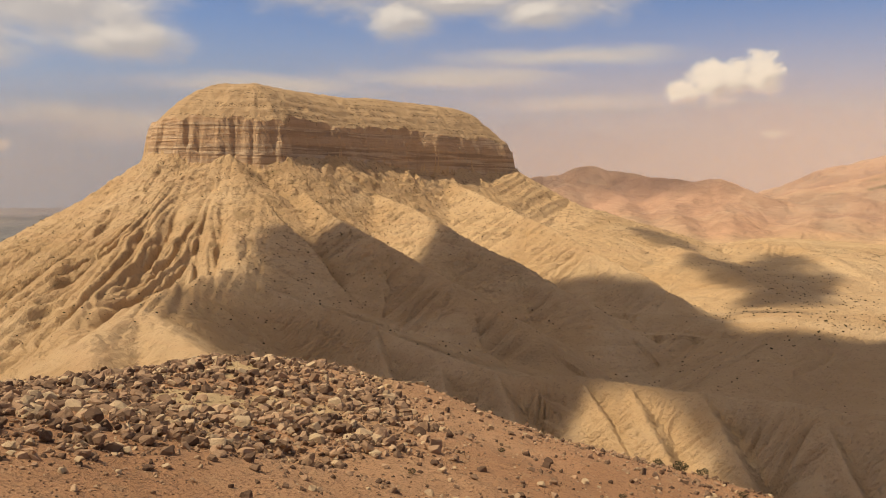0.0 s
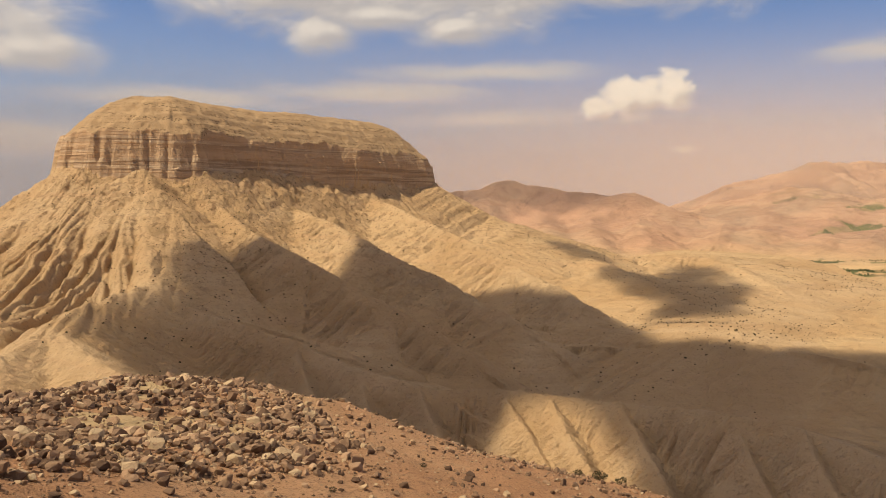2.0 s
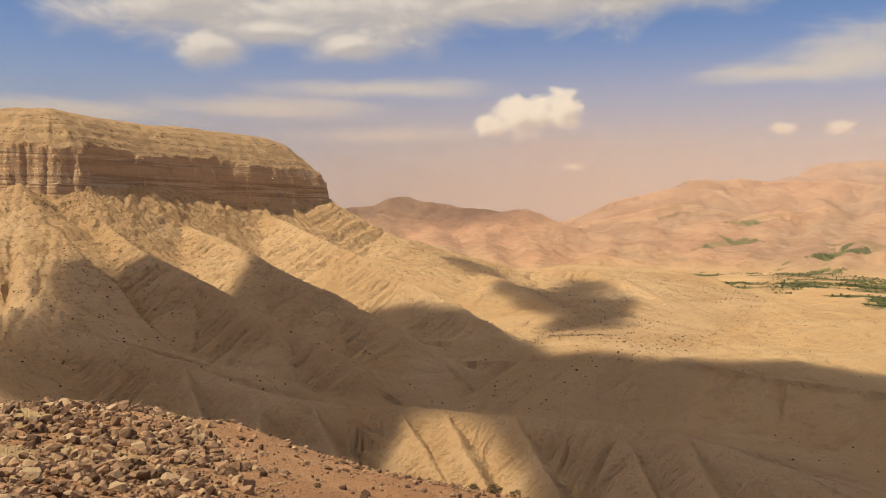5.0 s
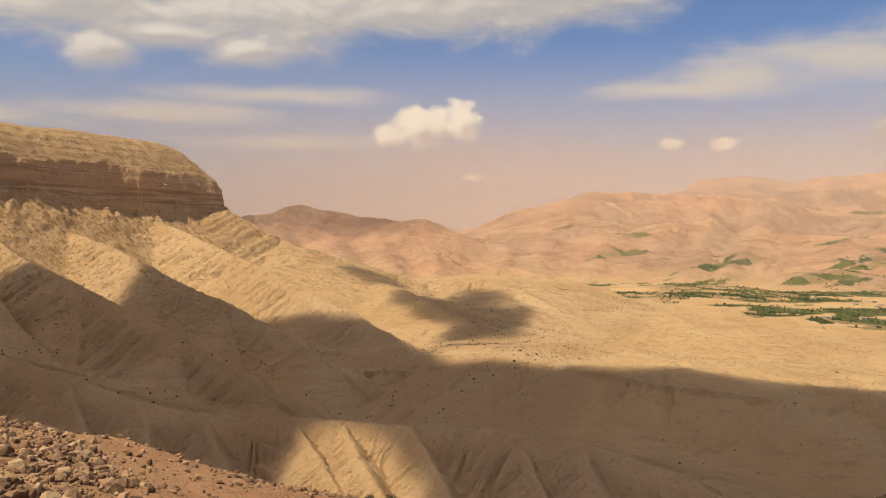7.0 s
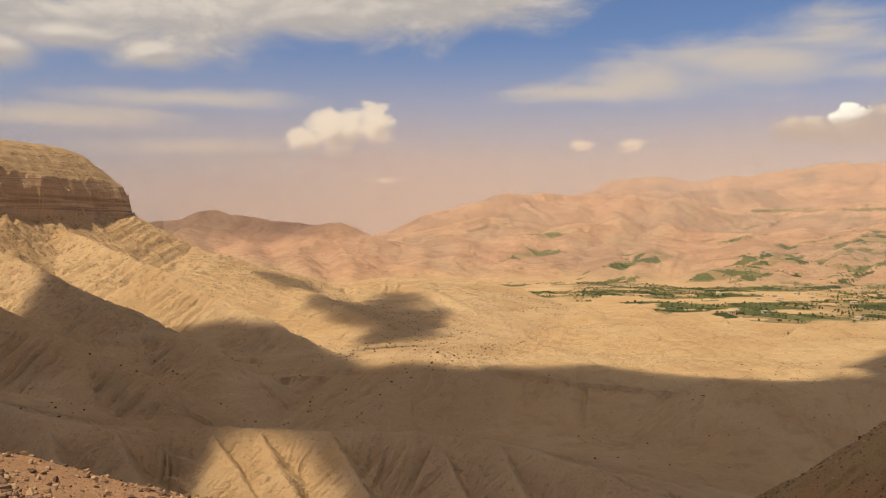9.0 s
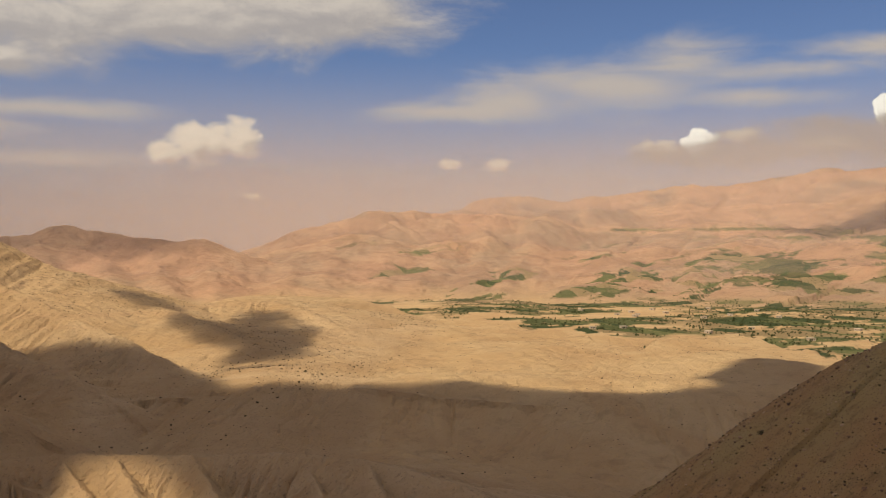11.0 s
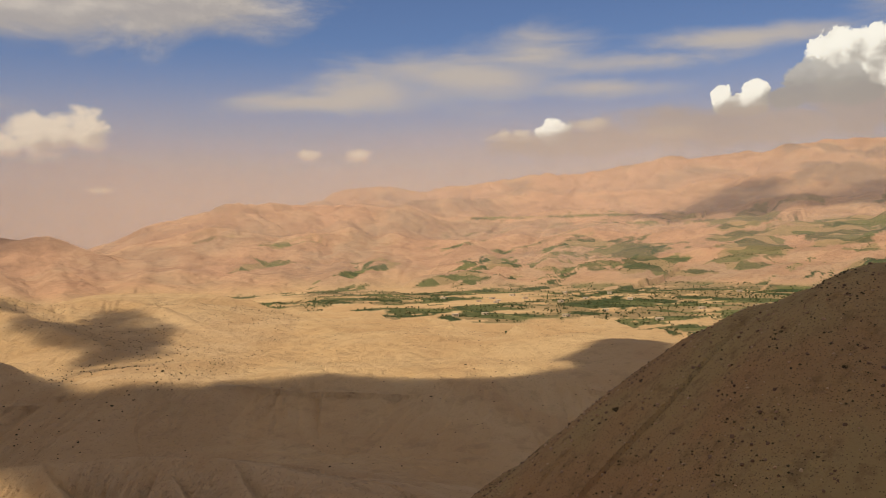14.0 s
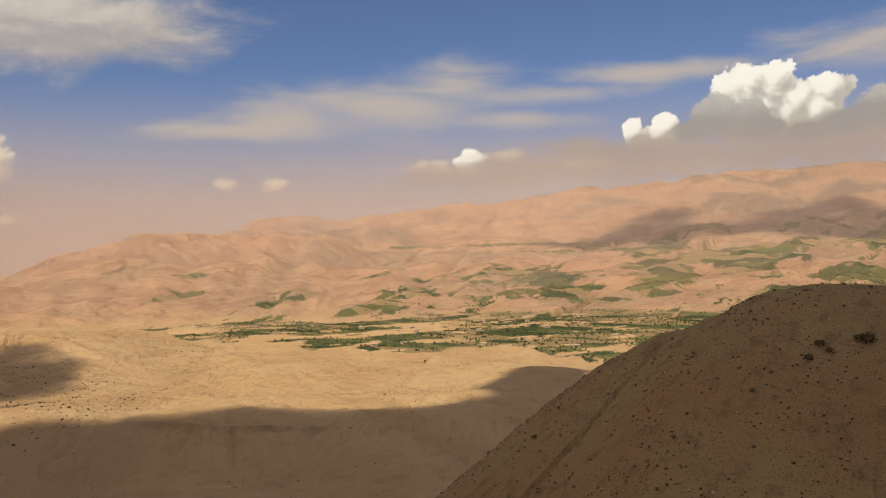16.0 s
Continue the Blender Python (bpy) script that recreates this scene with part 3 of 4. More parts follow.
    return c, k.math("ADD", fine, k.math("ADD", k.math("MULTIPLY", mid, 2.5), k.math("MULTIPLY", big, 2.0))), 2.2


def soil_look(k, p):
    big = k.noise(p, 0.22, 4.0, 0.6)
    mid = k.noise(p, 2.4, 6.0, 0.68)
    grit = k.noise(p, 26.0, 5.0, 0.75)
    pebbles = k.voronoi(p, 18.0)
    c = k.mix(k.ramp(big, 0.35, 0.65), (0.42, 0.228, 0.122), (0.50, 0.295, 0.165))
    c = k.mix(k.ramp(mid, 0.5, 0.72, 0.0, 0.5), c, (0.42, 0.28, 0.16))
    c = k.mix(k.ramp(grit, 0.50, 0.62, 0.0, 0.6), c, (0.19, 0.11, 0.065))
    patch = k.noise(p, 7.0, 4.0, 0.7)
    c = k.mix(k.ramp(patch, 0.54, 0.66, 0.0, 0.55), c, (0.24, 0.14, 0.085))
    c = k.mix(k.ramp(pebbles, 0.16, 0.26, 0.55, 0.0), c, (0.22, 0.125, 0.08))
    c = k.mix(attribute(k, "pale"), c, (0.52, 0.38, 0.21))
    return c, k.math("ADD", k.math("MULTIPLY", grit, 1.0), k.math("SUBTRACT", k.math("MULTIPLY", mid, 1.2), k.ramp(pebbles, 0.05, 0.3))), 0.05


def spur_look(k, p):
    big = k.noise(p, 0.06, 4.0, 0.6)
    mid = k.noise(p, 0.5, 6.0, 0.68)
    fine = k.noise(p, 3.2, 5.0, 0.75)
    grit = k.voronoi(p, 3.5)
    c = k.mix(k.ramp(big, 0.35, 0.65), (0.35, 0.212, 0.10), (0.35, 0.255, 0.118))
    c = k.mix(k.ramp(mid, 0.48, 0.68, 0.0, 0.7), c, (0.21, 0.135, 0.064))
    c = k.mix(k.ramp(fine, 0.52, 0.72, 0.0, 0.7), c, (0.34, 0.225, 0.12))
    c = k.mix(k.ramp(grit, 0.15, 0.3, 0.6, 0.0), c, (0.10, 0.066, 0.036))
    return c, k.math("ADD", fine, k.math("MULTIPLY", mid, 2.0)), 0.25


M_CLIFF, M_CAP, M_LAND = surface("bedded_limestone", cliff_look), surface("cap_rubble", cap_look), surface("dry_land", land_look)
M_SOIL, M_SPUR = surface("red_soil", soil_look), surface("brown_scree", spur_look)

# ---- the ground, one sheet out to the horizon ----


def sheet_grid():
    """Bearings and, for each, distances: closer together where the camera's view shows the land."""
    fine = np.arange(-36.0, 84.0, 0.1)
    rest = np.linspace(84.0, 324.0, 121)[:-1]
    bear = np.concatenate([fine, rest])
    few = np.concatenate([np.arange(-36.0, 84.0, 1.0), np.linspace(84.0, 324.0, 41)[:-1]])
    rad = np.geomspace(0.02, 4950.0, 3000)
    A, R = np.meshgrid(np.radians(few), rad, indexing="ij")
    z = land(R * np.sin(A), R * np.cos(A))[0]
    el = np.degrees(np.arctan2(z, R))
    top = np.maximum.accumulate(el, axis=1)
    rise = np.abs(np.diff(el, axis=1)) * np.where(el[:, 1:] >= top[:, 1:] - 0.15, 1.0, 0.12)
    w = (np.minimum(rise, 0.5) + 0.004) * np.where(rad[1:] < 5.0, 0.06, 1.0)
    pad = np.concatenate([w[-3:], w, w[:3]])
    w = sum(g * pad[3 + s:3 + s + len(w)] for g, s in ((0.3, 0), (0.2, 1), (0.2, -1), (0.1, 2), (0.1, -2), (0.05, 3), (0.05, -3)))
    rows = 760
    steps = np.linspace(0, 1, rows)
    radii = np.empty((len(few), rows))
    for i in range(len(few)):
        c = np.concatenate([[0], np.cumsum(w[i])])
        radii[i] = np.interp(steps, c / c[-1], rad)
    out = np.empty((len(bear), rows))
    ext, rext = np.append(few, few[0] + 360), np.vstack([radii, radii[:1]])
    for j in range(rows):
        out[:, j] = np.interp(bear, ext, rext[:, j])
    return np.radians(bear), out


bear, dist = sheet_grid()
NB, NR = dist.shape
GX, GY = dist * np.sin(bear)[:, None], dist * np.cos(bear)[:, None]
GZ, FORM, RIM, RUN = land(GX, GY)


def field_mask(x, y, z, form):
    """Where the tilled and watered land lies."""
    r, a = np.hypot(x, y), np.degrees(np.arctan2(x, y))
    n = fbm(x / 120, y / 120, 4, 61)
    low = smoothstep(-z, 114, 121) * smoothstep(r, 860, 900) * (1 - smoothstep(r, 2050, 2150))
    belt = smoothstep(n, 0.05, 0.2) * smoothstep(a, 31, 36) * smoothstep(r, 1250, 1300) + smoothstep(a + 4 * n, 45, 50)
    gaps = smoothstep(fbm(x / 70, y / 40, 3, 62), -0.62, -0.45)
    m = low * np.clip(belt, 0, 1) * gaps
    strip = fbm(x / 210 + 3, y / 80, 5, 64, 0.6)
    high = smoothstep(strip + 0.14 * smoothstep(a, 52, 62), 0.26, 0.36) * smoothstep(a, 46, 54) * smoothstep(r, 2550, 2650) * (1 - smoothstep(r, 3200, 3350))
    thin = smoothstep(strip, 0.52, 0.58) * smoothstep(a, 22, 30) * smoothstep(r, 1250, 1350) * (1 - smoothstep(r, 2700, 2900))
    line = smoothstep(0.03 - np.abs(fbm(x / 190, y / 190, 3, 67)), 0.0, 0.015) * smoothstep(a, 34, 44) * smoothstep(r, 2150, 2250) * (1 - smoothstep(r, 3150, 3300)) * smoothstep(fbm(x / 150, y / 150, 2, 68), -0.1, 0.1)
    # green patches set by bearing and height to fit the camera's view
    view_patches = np.full(x.shape, -1.0)
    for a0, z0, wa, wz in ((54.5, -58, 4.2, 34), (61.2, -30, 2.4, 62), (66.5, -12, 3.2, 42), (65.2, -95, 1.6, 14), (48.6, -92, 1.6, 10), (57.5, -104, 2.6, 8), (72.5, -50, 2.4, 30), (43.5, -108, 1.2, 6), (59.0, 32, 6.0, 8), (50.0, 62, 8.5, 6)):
        view_patches = np.maximum(view_patches, 1 - np.hypot((a - a0) / wa, (z - z0) / wz))
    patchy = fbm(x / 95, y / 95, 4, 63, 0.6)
    view_patches = smoothstep(view_patches + 0.55 * patchy, 0.22, 0.36) * (r > 2150) * (r < 3700)
    m = np.maximum(m, 0.85 * view_patches)
    return np.clip(np.maximum(np.maximum(m, 0.8 * high), np.maximum(thin, 0.7 * line)), 0, 1)


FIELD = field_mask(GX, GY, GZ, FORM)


def softened(mask, turns=6):
    m = mask.astype(float)
    for _ in range(turns):
        m = (m + np.roll(m, 2, 0) + np.roll(m, -2, 0)) / 3
        e = np.pad(m, ((0, 0), (3, 3)), mode="edge")
        m = (m + e[:, :-6] + e[:, 6:]) / 3
    return m


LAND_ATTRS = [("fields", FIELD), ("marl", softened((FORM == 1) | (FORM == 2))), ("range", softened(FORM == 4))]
PALE = smoothstep(fbm(GX / 1.7, GY / 1.1, 3, 66), 0.05, 0.4) * smoothstep(GY, 8, 10) * (1 - smoothstep(GY, 19, 21)) * (1 - smoothstep(np.abs(GX + 4.6), 2, 4.4)) * 0.9


def grid_normals():
    P = np.stack([GX, GY, GZ], -1)
    db = np.roll(P, -1, 0) - np.roll(P, 1, 0)
    dr = np.empty_like(P)
    dr[:, 1:-1] = P[:, 2:] - P[:, :-2]
    dr[:, 0], dr[:, -1] = P[:, 1] - P[:, 0], P[:, -1] - P[:, -2]
    n = np.cross(db, dr)
    n /= np.linalg.norm(n, axis=-1, keepdims=True) + 1e-12
    return n * np.sign(n[..., 2:3] + 1e-9)


NORMAL = grid_normals().reshape(-1, 3)
jj, ii = np.meshgrid(np.arange(NR - 1), np.arange(NB))
i2 = (ii + 1) % NB
QUADS = np.stack([ii * NR + jj, ii * NR + jj + 1, i2 * NR + jj + 1, i2 * NR + jj], -1).reshape(-1, 4)
QFORM = FORM[ii, jj].reshape(-1)
QBEAR = np.degrees(bear)[ii].reshape(-1)
POINTS = np.stack([GX, GY, GZ], -1).reshape(-1, 3)


def sheet_part(name, keep, mat, parent=None, attrs=()):
    q = QUADS[keep]
    used, back = np.unique(q, return_inverse=True)
    q = back.reshape(-1, 4)
    me = bpy.data.meshes.new(name)
    me.vertices.add(len(used))
    me.vertices.foreach_set("co", POINTS[used].astype(np.float32).ravel())
    me.loops.add(q.size)
    me.loops.foreach_set("vertex_index", q[:, ::-1].astype(np.int32).ravel())
    me.polygons.add(len(q))
    me.polygons.foreach_set("loop_start", np.arange(0, q.size, 4, dtype=np.int32))
    me.update(calc_edges=True)
    me.polygons.foreach_set("use_smooth", np.ones(len(q), bool))
    for key, values in attrs:
        at_ = me.attributes.new(key, "FLOAT", "POINT")
        at_.data.foreach_set("value", values.reshape(-1)[used].astype(np.float32))
    me.normals_split_custom_set_from_vertices(NORMAL[used].astype(np.float32))
    me.materials.append(mat)
    ob = new(name, me)
    ob.parent = parent
    return ob


ground = tagged(sheet_part("ground", QFORM == 0, M_LAND, attrs=LAND_ATTRS), "dry ochre basin, plateau and green valley floor", "ground", kind="structure")
mesa = tagged(new("mesa"), "flat-topped ochre mesa with a dark bedded cliff band", "mesa")
mesa.location = (0, 0, 0)
sheet_part("talus_slope", QFORM == 1, M_LAND, mesa, LAND_ATTRS)
sheet_part("cliff", QFORM == 2, M_CLIFF, mesa)
sheet_part("cap", QFORM == 3, M_CAP, mesa)
tagged(sheet_part("mountain_range", QFORM == 4, M_LAND, attrs=LAND_ATTRS), "hazy pink and tan bare mountains with green patches", "mountains", kind="structure")
tagged(sheet_part("stony_knoll", QFORM == 5, M_SOIL, attrs=[("pale", PALE)]), "reddish soil hilltop strewn with broken stones", "hill", kind="structure")
tagged(sheet_part("hillside", QFORM == 6, M_SPUR), "brown stony hillside with scattered scrub", "hill", kind="structure")

# ---- clouds that shade the land ----


def cloud_look(k, p):
    n = k.noise(p, 0.02, 4.0, 0.6)
    return k.mix(n, (0.86, 0.85, 0.83), (0.93, 0.92, 0.90)), k.noise(p, 0.03, 5.0, 0.6), 12.0


M_CLOUD = surface("cloud_white", cloud_look, 1.0)


def misty(mat, share):
    """Lets a share of the light seep through."""
    k = Nodes(mat.node_tree)
    seep, blend = k.node("ShaderNodeBsdfTranslucent"), k.node("ShaderNodeMixShader")
    seep.inputs["Color"].default_value = (0.95, 0.93, 0.9, 1)
    blend.inputs[0].default_value = share
    k.put(blend.inputs[1], k.tree.nodes["Principled BSDF"].outputs[0])
    k.put(blend.inputs[2], seep.outputs[0])
    gaps, thin = k.node("ShaderNodeBsdfTransparent"), k.node("ShaderNodeMixShader")
    where = k.node("ShaderNodeSeparateXYZ")
    k.put(where.inputs[0], k.node("ShaderNodeNewGeometry").outputs["Position"])
    holes = k.ramp(k.noise(k.node("ShaderNodeNewGeometry").outputs["Position"], 0.013, 3.0, 0.5), 0.54, 0.66, 0.0, 0.55)
    far_end = k.ramp(where.outputs[1], 560.0, 640.0)
    k.put(thin.inputs[0], k.math("MAXIMUM", k.ramp(attribute(k, "core"), 0.0, 1.0, 0.9, 0.0), k.math("ADD", k.ramp(where.outputs[0], -700.0, -520.0, 0.38, 0.13), k.math("MULTIPLY", far_end, k.math("ADD", holes, 0.10)), clamp=True)))
    k.put(thin.inputs[1], blend.outputs[0])
    k.put(thin.inputs[2], gaps.outputs[0])
    k.put(k.tree.nodes["Material Output"].inputs["Surface"], thin.outputs[0])


misty(M_CLOUD, 0.16)
SHADE = [at(-13.3, 600, 0), at(-9, 650, 0), at(-3, 640, 0), at(1.7, 710, 0), at(6.4, 685, 0), at(10.1, 675, 0), at(14, 660, 0), at(17, 640, 0), at(19, 600, 0), at(19.5, 572, 0),
         at(26, 562, 0), at(33.5, 566, 0), at(41.6, 550, 0), at(45.8, 556, 0), at(46.3, 580, 0), at(49.3, 586, 0), at(48.4, 612, 0), at(50.6, 640, 0), at(51.4, 682, 0), at(53.6, 716, 0), at(55.4, 702, 0),
         at(57.2, 640, 0), at(64, 480, 0), at(88, 260, 0), at(105, 110, 0), at(85, 25, 0), at(56, 28, 0), at(37, 70, 0), at(29, 160, 0), at(25, 250, 0), at(17.2, 290, 0), at(15.6, 345, 0), at(13.4, 366, 0), at(10.5, 372, 0), at(8.0, 330, 0), at(4, 250, 0), at(-12, 250, 0),
         at(-15.2, 362, 0), at(-18.4, 440, 0), at(-16.4, 495, 0), at(-13.6, 545, 0)]
WISP = [at(11, 905, 0), at(12.5, 945, 0), at(14.6, 930, 0), at(16.2, 870, 0), at(14, 850, 0)]


PATCH = [at(13.6, 800, 0), at(16.0, 720, 0), at(19.5, 640, 0), at(22.5, 640, 0), at(24.6, 690, 0), at(26.3, 800, 0), at(24, 930, 0), at(21.0, 950, 0), at(18.2, 930, 0), at(17.6, 850, 0), at(15.5, 880, 0)]
WEST_SHADE = [at(2, 2450, 0), at(3, 3050, 0), at(12, 3050, 0), at(19, 2850, 0), at(20.8, 2520, 0), at(17, 2560, 0), at(10, 2450, 0)]
HIGH_SHADE = [at(54, 3150, 0), at(57, 3450, 0), at(63, 3600, 0), at(70, 3650, 0), at(80, 3700, 0), at(90, 3300, 0), at(88, 2900, 0), at(78, 2950, 0), at(70, 3000, 0), at(63, 3000, 0)]


def cloud_sheet(outline, base=620.0, cell=9.0, ragged=7.0, grain=60.0, soft=16.0):
    """A broad flat-based cloud, drawn so that its shade falls on the outlined land."""
    gx, gy = np.array([p[0] for p in outline]), np.array([p[1] for p in outline])
    gz = land(gx, gy)[0]
    run = (base - gz) / sun_way.z
    X, Y = gx + sun_way.x * run, gy + sun_way.y * run
    xs, ys = np.arange(X.min() - 20, X.max() + 20, cell), np.arange(Y.min() - 20, Y.max() + 20, cell)
    x, y = np.meshgrid(xs, ys, indexing="ij")
    d, inside = np.full(x.shape, 1e9), np.zeros(x.shape, bool)
    for p, q in zip(zip(X, Y), zip(np.roll(X, -1), np.roll(Y, -1))):
        ex, ey = q[0] - p[0], q[1] - p[1]
        t = np.clip(((x - p[0]) * ex + (y - p[1]) * ey) / (ex * ex + ey * ey), 0, 1)
        d = np.minimum(d, np.hypot(x - p[0] - t * ex, y - p[1] - t * ey))
        cond = (p[1] > y) != (q[1] > y)
        inside ^= cond & (x < ex * (y - p[1]) / (ey if ey else 1e-9) + p[0])
    d = np.where(inside, d, -d) + ragged * fbm(x / grain, y / grain, 4, 81)
    thick = np.sqrt(np.clip(d, 0, 90) * 40) * (0.8 + 0.5 * fbm(x / 45, y / 45, 4, 82))
    top, low = base + thick, base - 0.12 * thick
    keep = d > 0
    n = np.cumsum(keep.ravel()).reshape(keep.shape) - 1
    total = int(keep.sum())
    up = np.stack([x[keep], y[keep], top[keep]], -1)
    dn = np.stack([x[keep], y[keep], low[keep]], -1)
    quad = keep[:-1, :-1] & keep[1:, :-1] & keep[1:, 1:] & keep[:-1, 1:]
    q = np.stack([n[:-1, :-1][quad], n[1:, :-1][quad], n[1:, 1:][quad], n[:-1, 1:][quad]], -1)
    faces = np.concatenate([q, q[:, ::-1] + total])
    me = bpy.data.meshes.new("cloud")
    me.from_pydata(np.concatenate([up, dn]).tolist(), [], faces.tolist())
    me.polygons.foreach_set("use_smooth", np.ones(len(faces), bool))
    core = me.attributes.new("core", "FLOAT", "POINT")
    core.data.foreach_set("value", np.tile(np.clip(d[keep] / soft, 0, 1), 2).astype(np.float32))
    me.materials.append(M_CLOUD)
    return new("cloud", me)


tagged(cloud_sheet(SHADE), "broad white cloud shading the basin from above", "cloud")
tagged(cloud_sheet(WISP, soft=30.0), "small white cloud shading the slope from above", "cloud")
tagged(cloud_sheet(PATCH, ragged=36.0, grain=70.0, soft=38.0), "ragged white cloud shading the foot of the slope", "cloud")
tagged(cloud_sheet(HIGH_SHADE, base=2100.0, cell=24.0, ragged=170.0, grain=300.0, soft=260.0), "high broken white cloud shading the far range", "cloud")
# unseen cloud, added above the view to darken the far left hills
tagged(cloud_sheet(WEST_SHADE, base=2100.0, cell=24.0, ragged=120.0, grain=260.0, soft=480.0), "unseen high thin cloud added to darken the far hills", "cloud")


# ---- translucent sheets that stand in for distant haze ----


def haze_share(k, p, share):
    """Thin haze sheet: most light goes through, the rest is scattered; it thins out upwards."""
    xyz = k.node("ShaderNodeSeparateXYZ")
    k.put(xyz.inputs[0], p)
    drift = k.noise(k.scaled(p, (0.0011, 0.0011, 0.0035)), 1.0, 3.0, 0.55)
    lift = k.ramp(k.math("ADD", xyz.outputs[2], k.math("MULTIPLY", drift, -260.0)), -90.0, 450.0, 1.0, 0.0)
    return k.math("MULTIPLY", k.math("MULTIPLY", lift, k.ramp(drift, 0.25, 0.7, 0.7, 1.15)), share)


# added sheet, curved round the camera; its tint imitates haze before the ranges
def haze_sheet(radius, share):
    mat = bpy.data.materials.new("far_haze")
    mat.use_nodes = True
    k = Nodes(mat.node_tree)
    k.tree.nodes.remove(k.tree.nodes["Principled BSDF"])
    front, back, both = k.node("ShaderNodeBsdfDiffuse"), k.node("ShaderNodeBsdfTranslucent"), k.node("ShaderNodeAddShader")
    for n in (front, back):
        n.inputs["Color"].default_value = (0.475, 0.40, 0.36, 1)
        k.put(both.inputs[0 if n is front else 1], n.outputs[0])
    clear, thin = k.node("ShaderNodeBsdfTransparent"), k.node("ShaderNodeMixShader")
    k.put(thin.inputs[0], haze_share(k, k.node("ShaderNodeNewGeometry").outputs["Position"], share))
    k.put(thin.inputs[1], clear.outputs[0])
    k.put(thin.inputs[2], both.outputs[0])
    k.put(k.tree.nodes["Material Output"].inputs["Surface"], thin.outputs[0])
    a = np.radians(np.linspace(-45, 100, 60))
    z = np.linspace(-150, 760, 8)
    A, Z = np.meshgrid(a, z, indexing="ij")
    me = bpy.data.meshes.new("far_haze_sheet")
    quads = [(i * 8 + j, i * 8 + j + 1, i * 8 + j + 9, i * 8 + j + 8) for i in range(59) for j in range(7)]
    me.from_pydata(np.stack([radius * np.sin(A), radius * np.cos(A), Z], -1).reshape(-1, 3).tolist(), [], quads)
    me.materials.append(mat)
    tagged(new("far_haze_sheet", me), "thin pinkish curved sheet standing in for distant haze", "haze", kind="stuff")


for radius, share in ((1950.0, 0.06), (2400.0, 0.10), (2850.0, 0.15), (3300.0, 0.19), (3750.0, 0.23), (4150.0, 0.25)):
    haze_sheet(radius, share)

# ---- stones ----


def stone_look(k, p):
    info = k.node("ShaderNodeObjectInfo").outputs["Random"]
    isl = k.node("ShaderNodeNewGeometry").outputs["Random Per Island"]
    tone = k.math("FRACT", k.math("ADD", k.math("MULTIPLY", info, 7.31), isl))
    grain = k.noise(p, 9.0, 5.0, 0.65)
    fine = k.noise(p, 45.0, 4.0, 0.7)
    c = k.mix(k.math("POWER", tone, 1.25), (0.10, 0.06, 0.04), (0.54, 0.35, 0.215))
    c = k.mix(k.ramp(tone, 0.75, 0.95), c, (0.50, 0.37, 0.23))
    c = k.mix(k.ramp(grain, 0.5, 0.68, 0.0, 0.4), c, (0.38, 0.25, 0.155))
    c = k.mix(k.ramp(fine, 0.5, 0.8, 0.0, 0.5), c, (0.10, 0.055, 0.036))
    return c, k.math("ADD", grain, fine), 0.02


M_STONE = surface("broken_stone", stone_look, 0.9)


def stone_mesh(rng):
    """One angular broken stone, about 1 across."""
    bm = bmesh.new()
    sx, sy, sz = rng.uniform(0.42, 0.6), rng.uniform(0.34, 0.5), rng.uniform(0.24, 0.42)
    for _ in range(20):
        v = Vector((rng.uniform(-1, 1), rng.uniform(-1, 1), rng.uniform(-1, 1)))
        v = v.normalized() * (0.7 + 0.45 * rng.random())
        v = Vector([max(-0.72, min(0.72, c)) for c in v])
        bm.verts.new((v.x * sx / 0.72, v.y * sy / 0.72, v.z * sz / 0.72))
    hull = bmesh.ops.convex_hull(bm, input=bm.verts)
    bmesh.ops.delete(bm, geom=[g for g in hull["geom_interior"] if isinstance(g, bmesh.types.BMVert)], context="VERTS")
    bmesh.ops.triangulate(bm, faces=bm.faces)
    me = bpy.data.meshes.new("stone")
    bm.to_mesh(me)
    bm.free()
    me.materials.append(M_STONE)
    return me


rng = random.Random(11)
STONES = [stone_mesh(rng) for _ in range(14)]
STONE_DATA = [(np.array([v.co[:] for v in m.vertices]), np.array([p.vertices[:] for p in m.polygons])) for m in STONES]


def turn_matrix(rng):
    return np.array(Euler((rng.gauss(0, 0.35), rng.gauss(0, 0.35), rng.uniform(0, 6.283))).to_matrix())


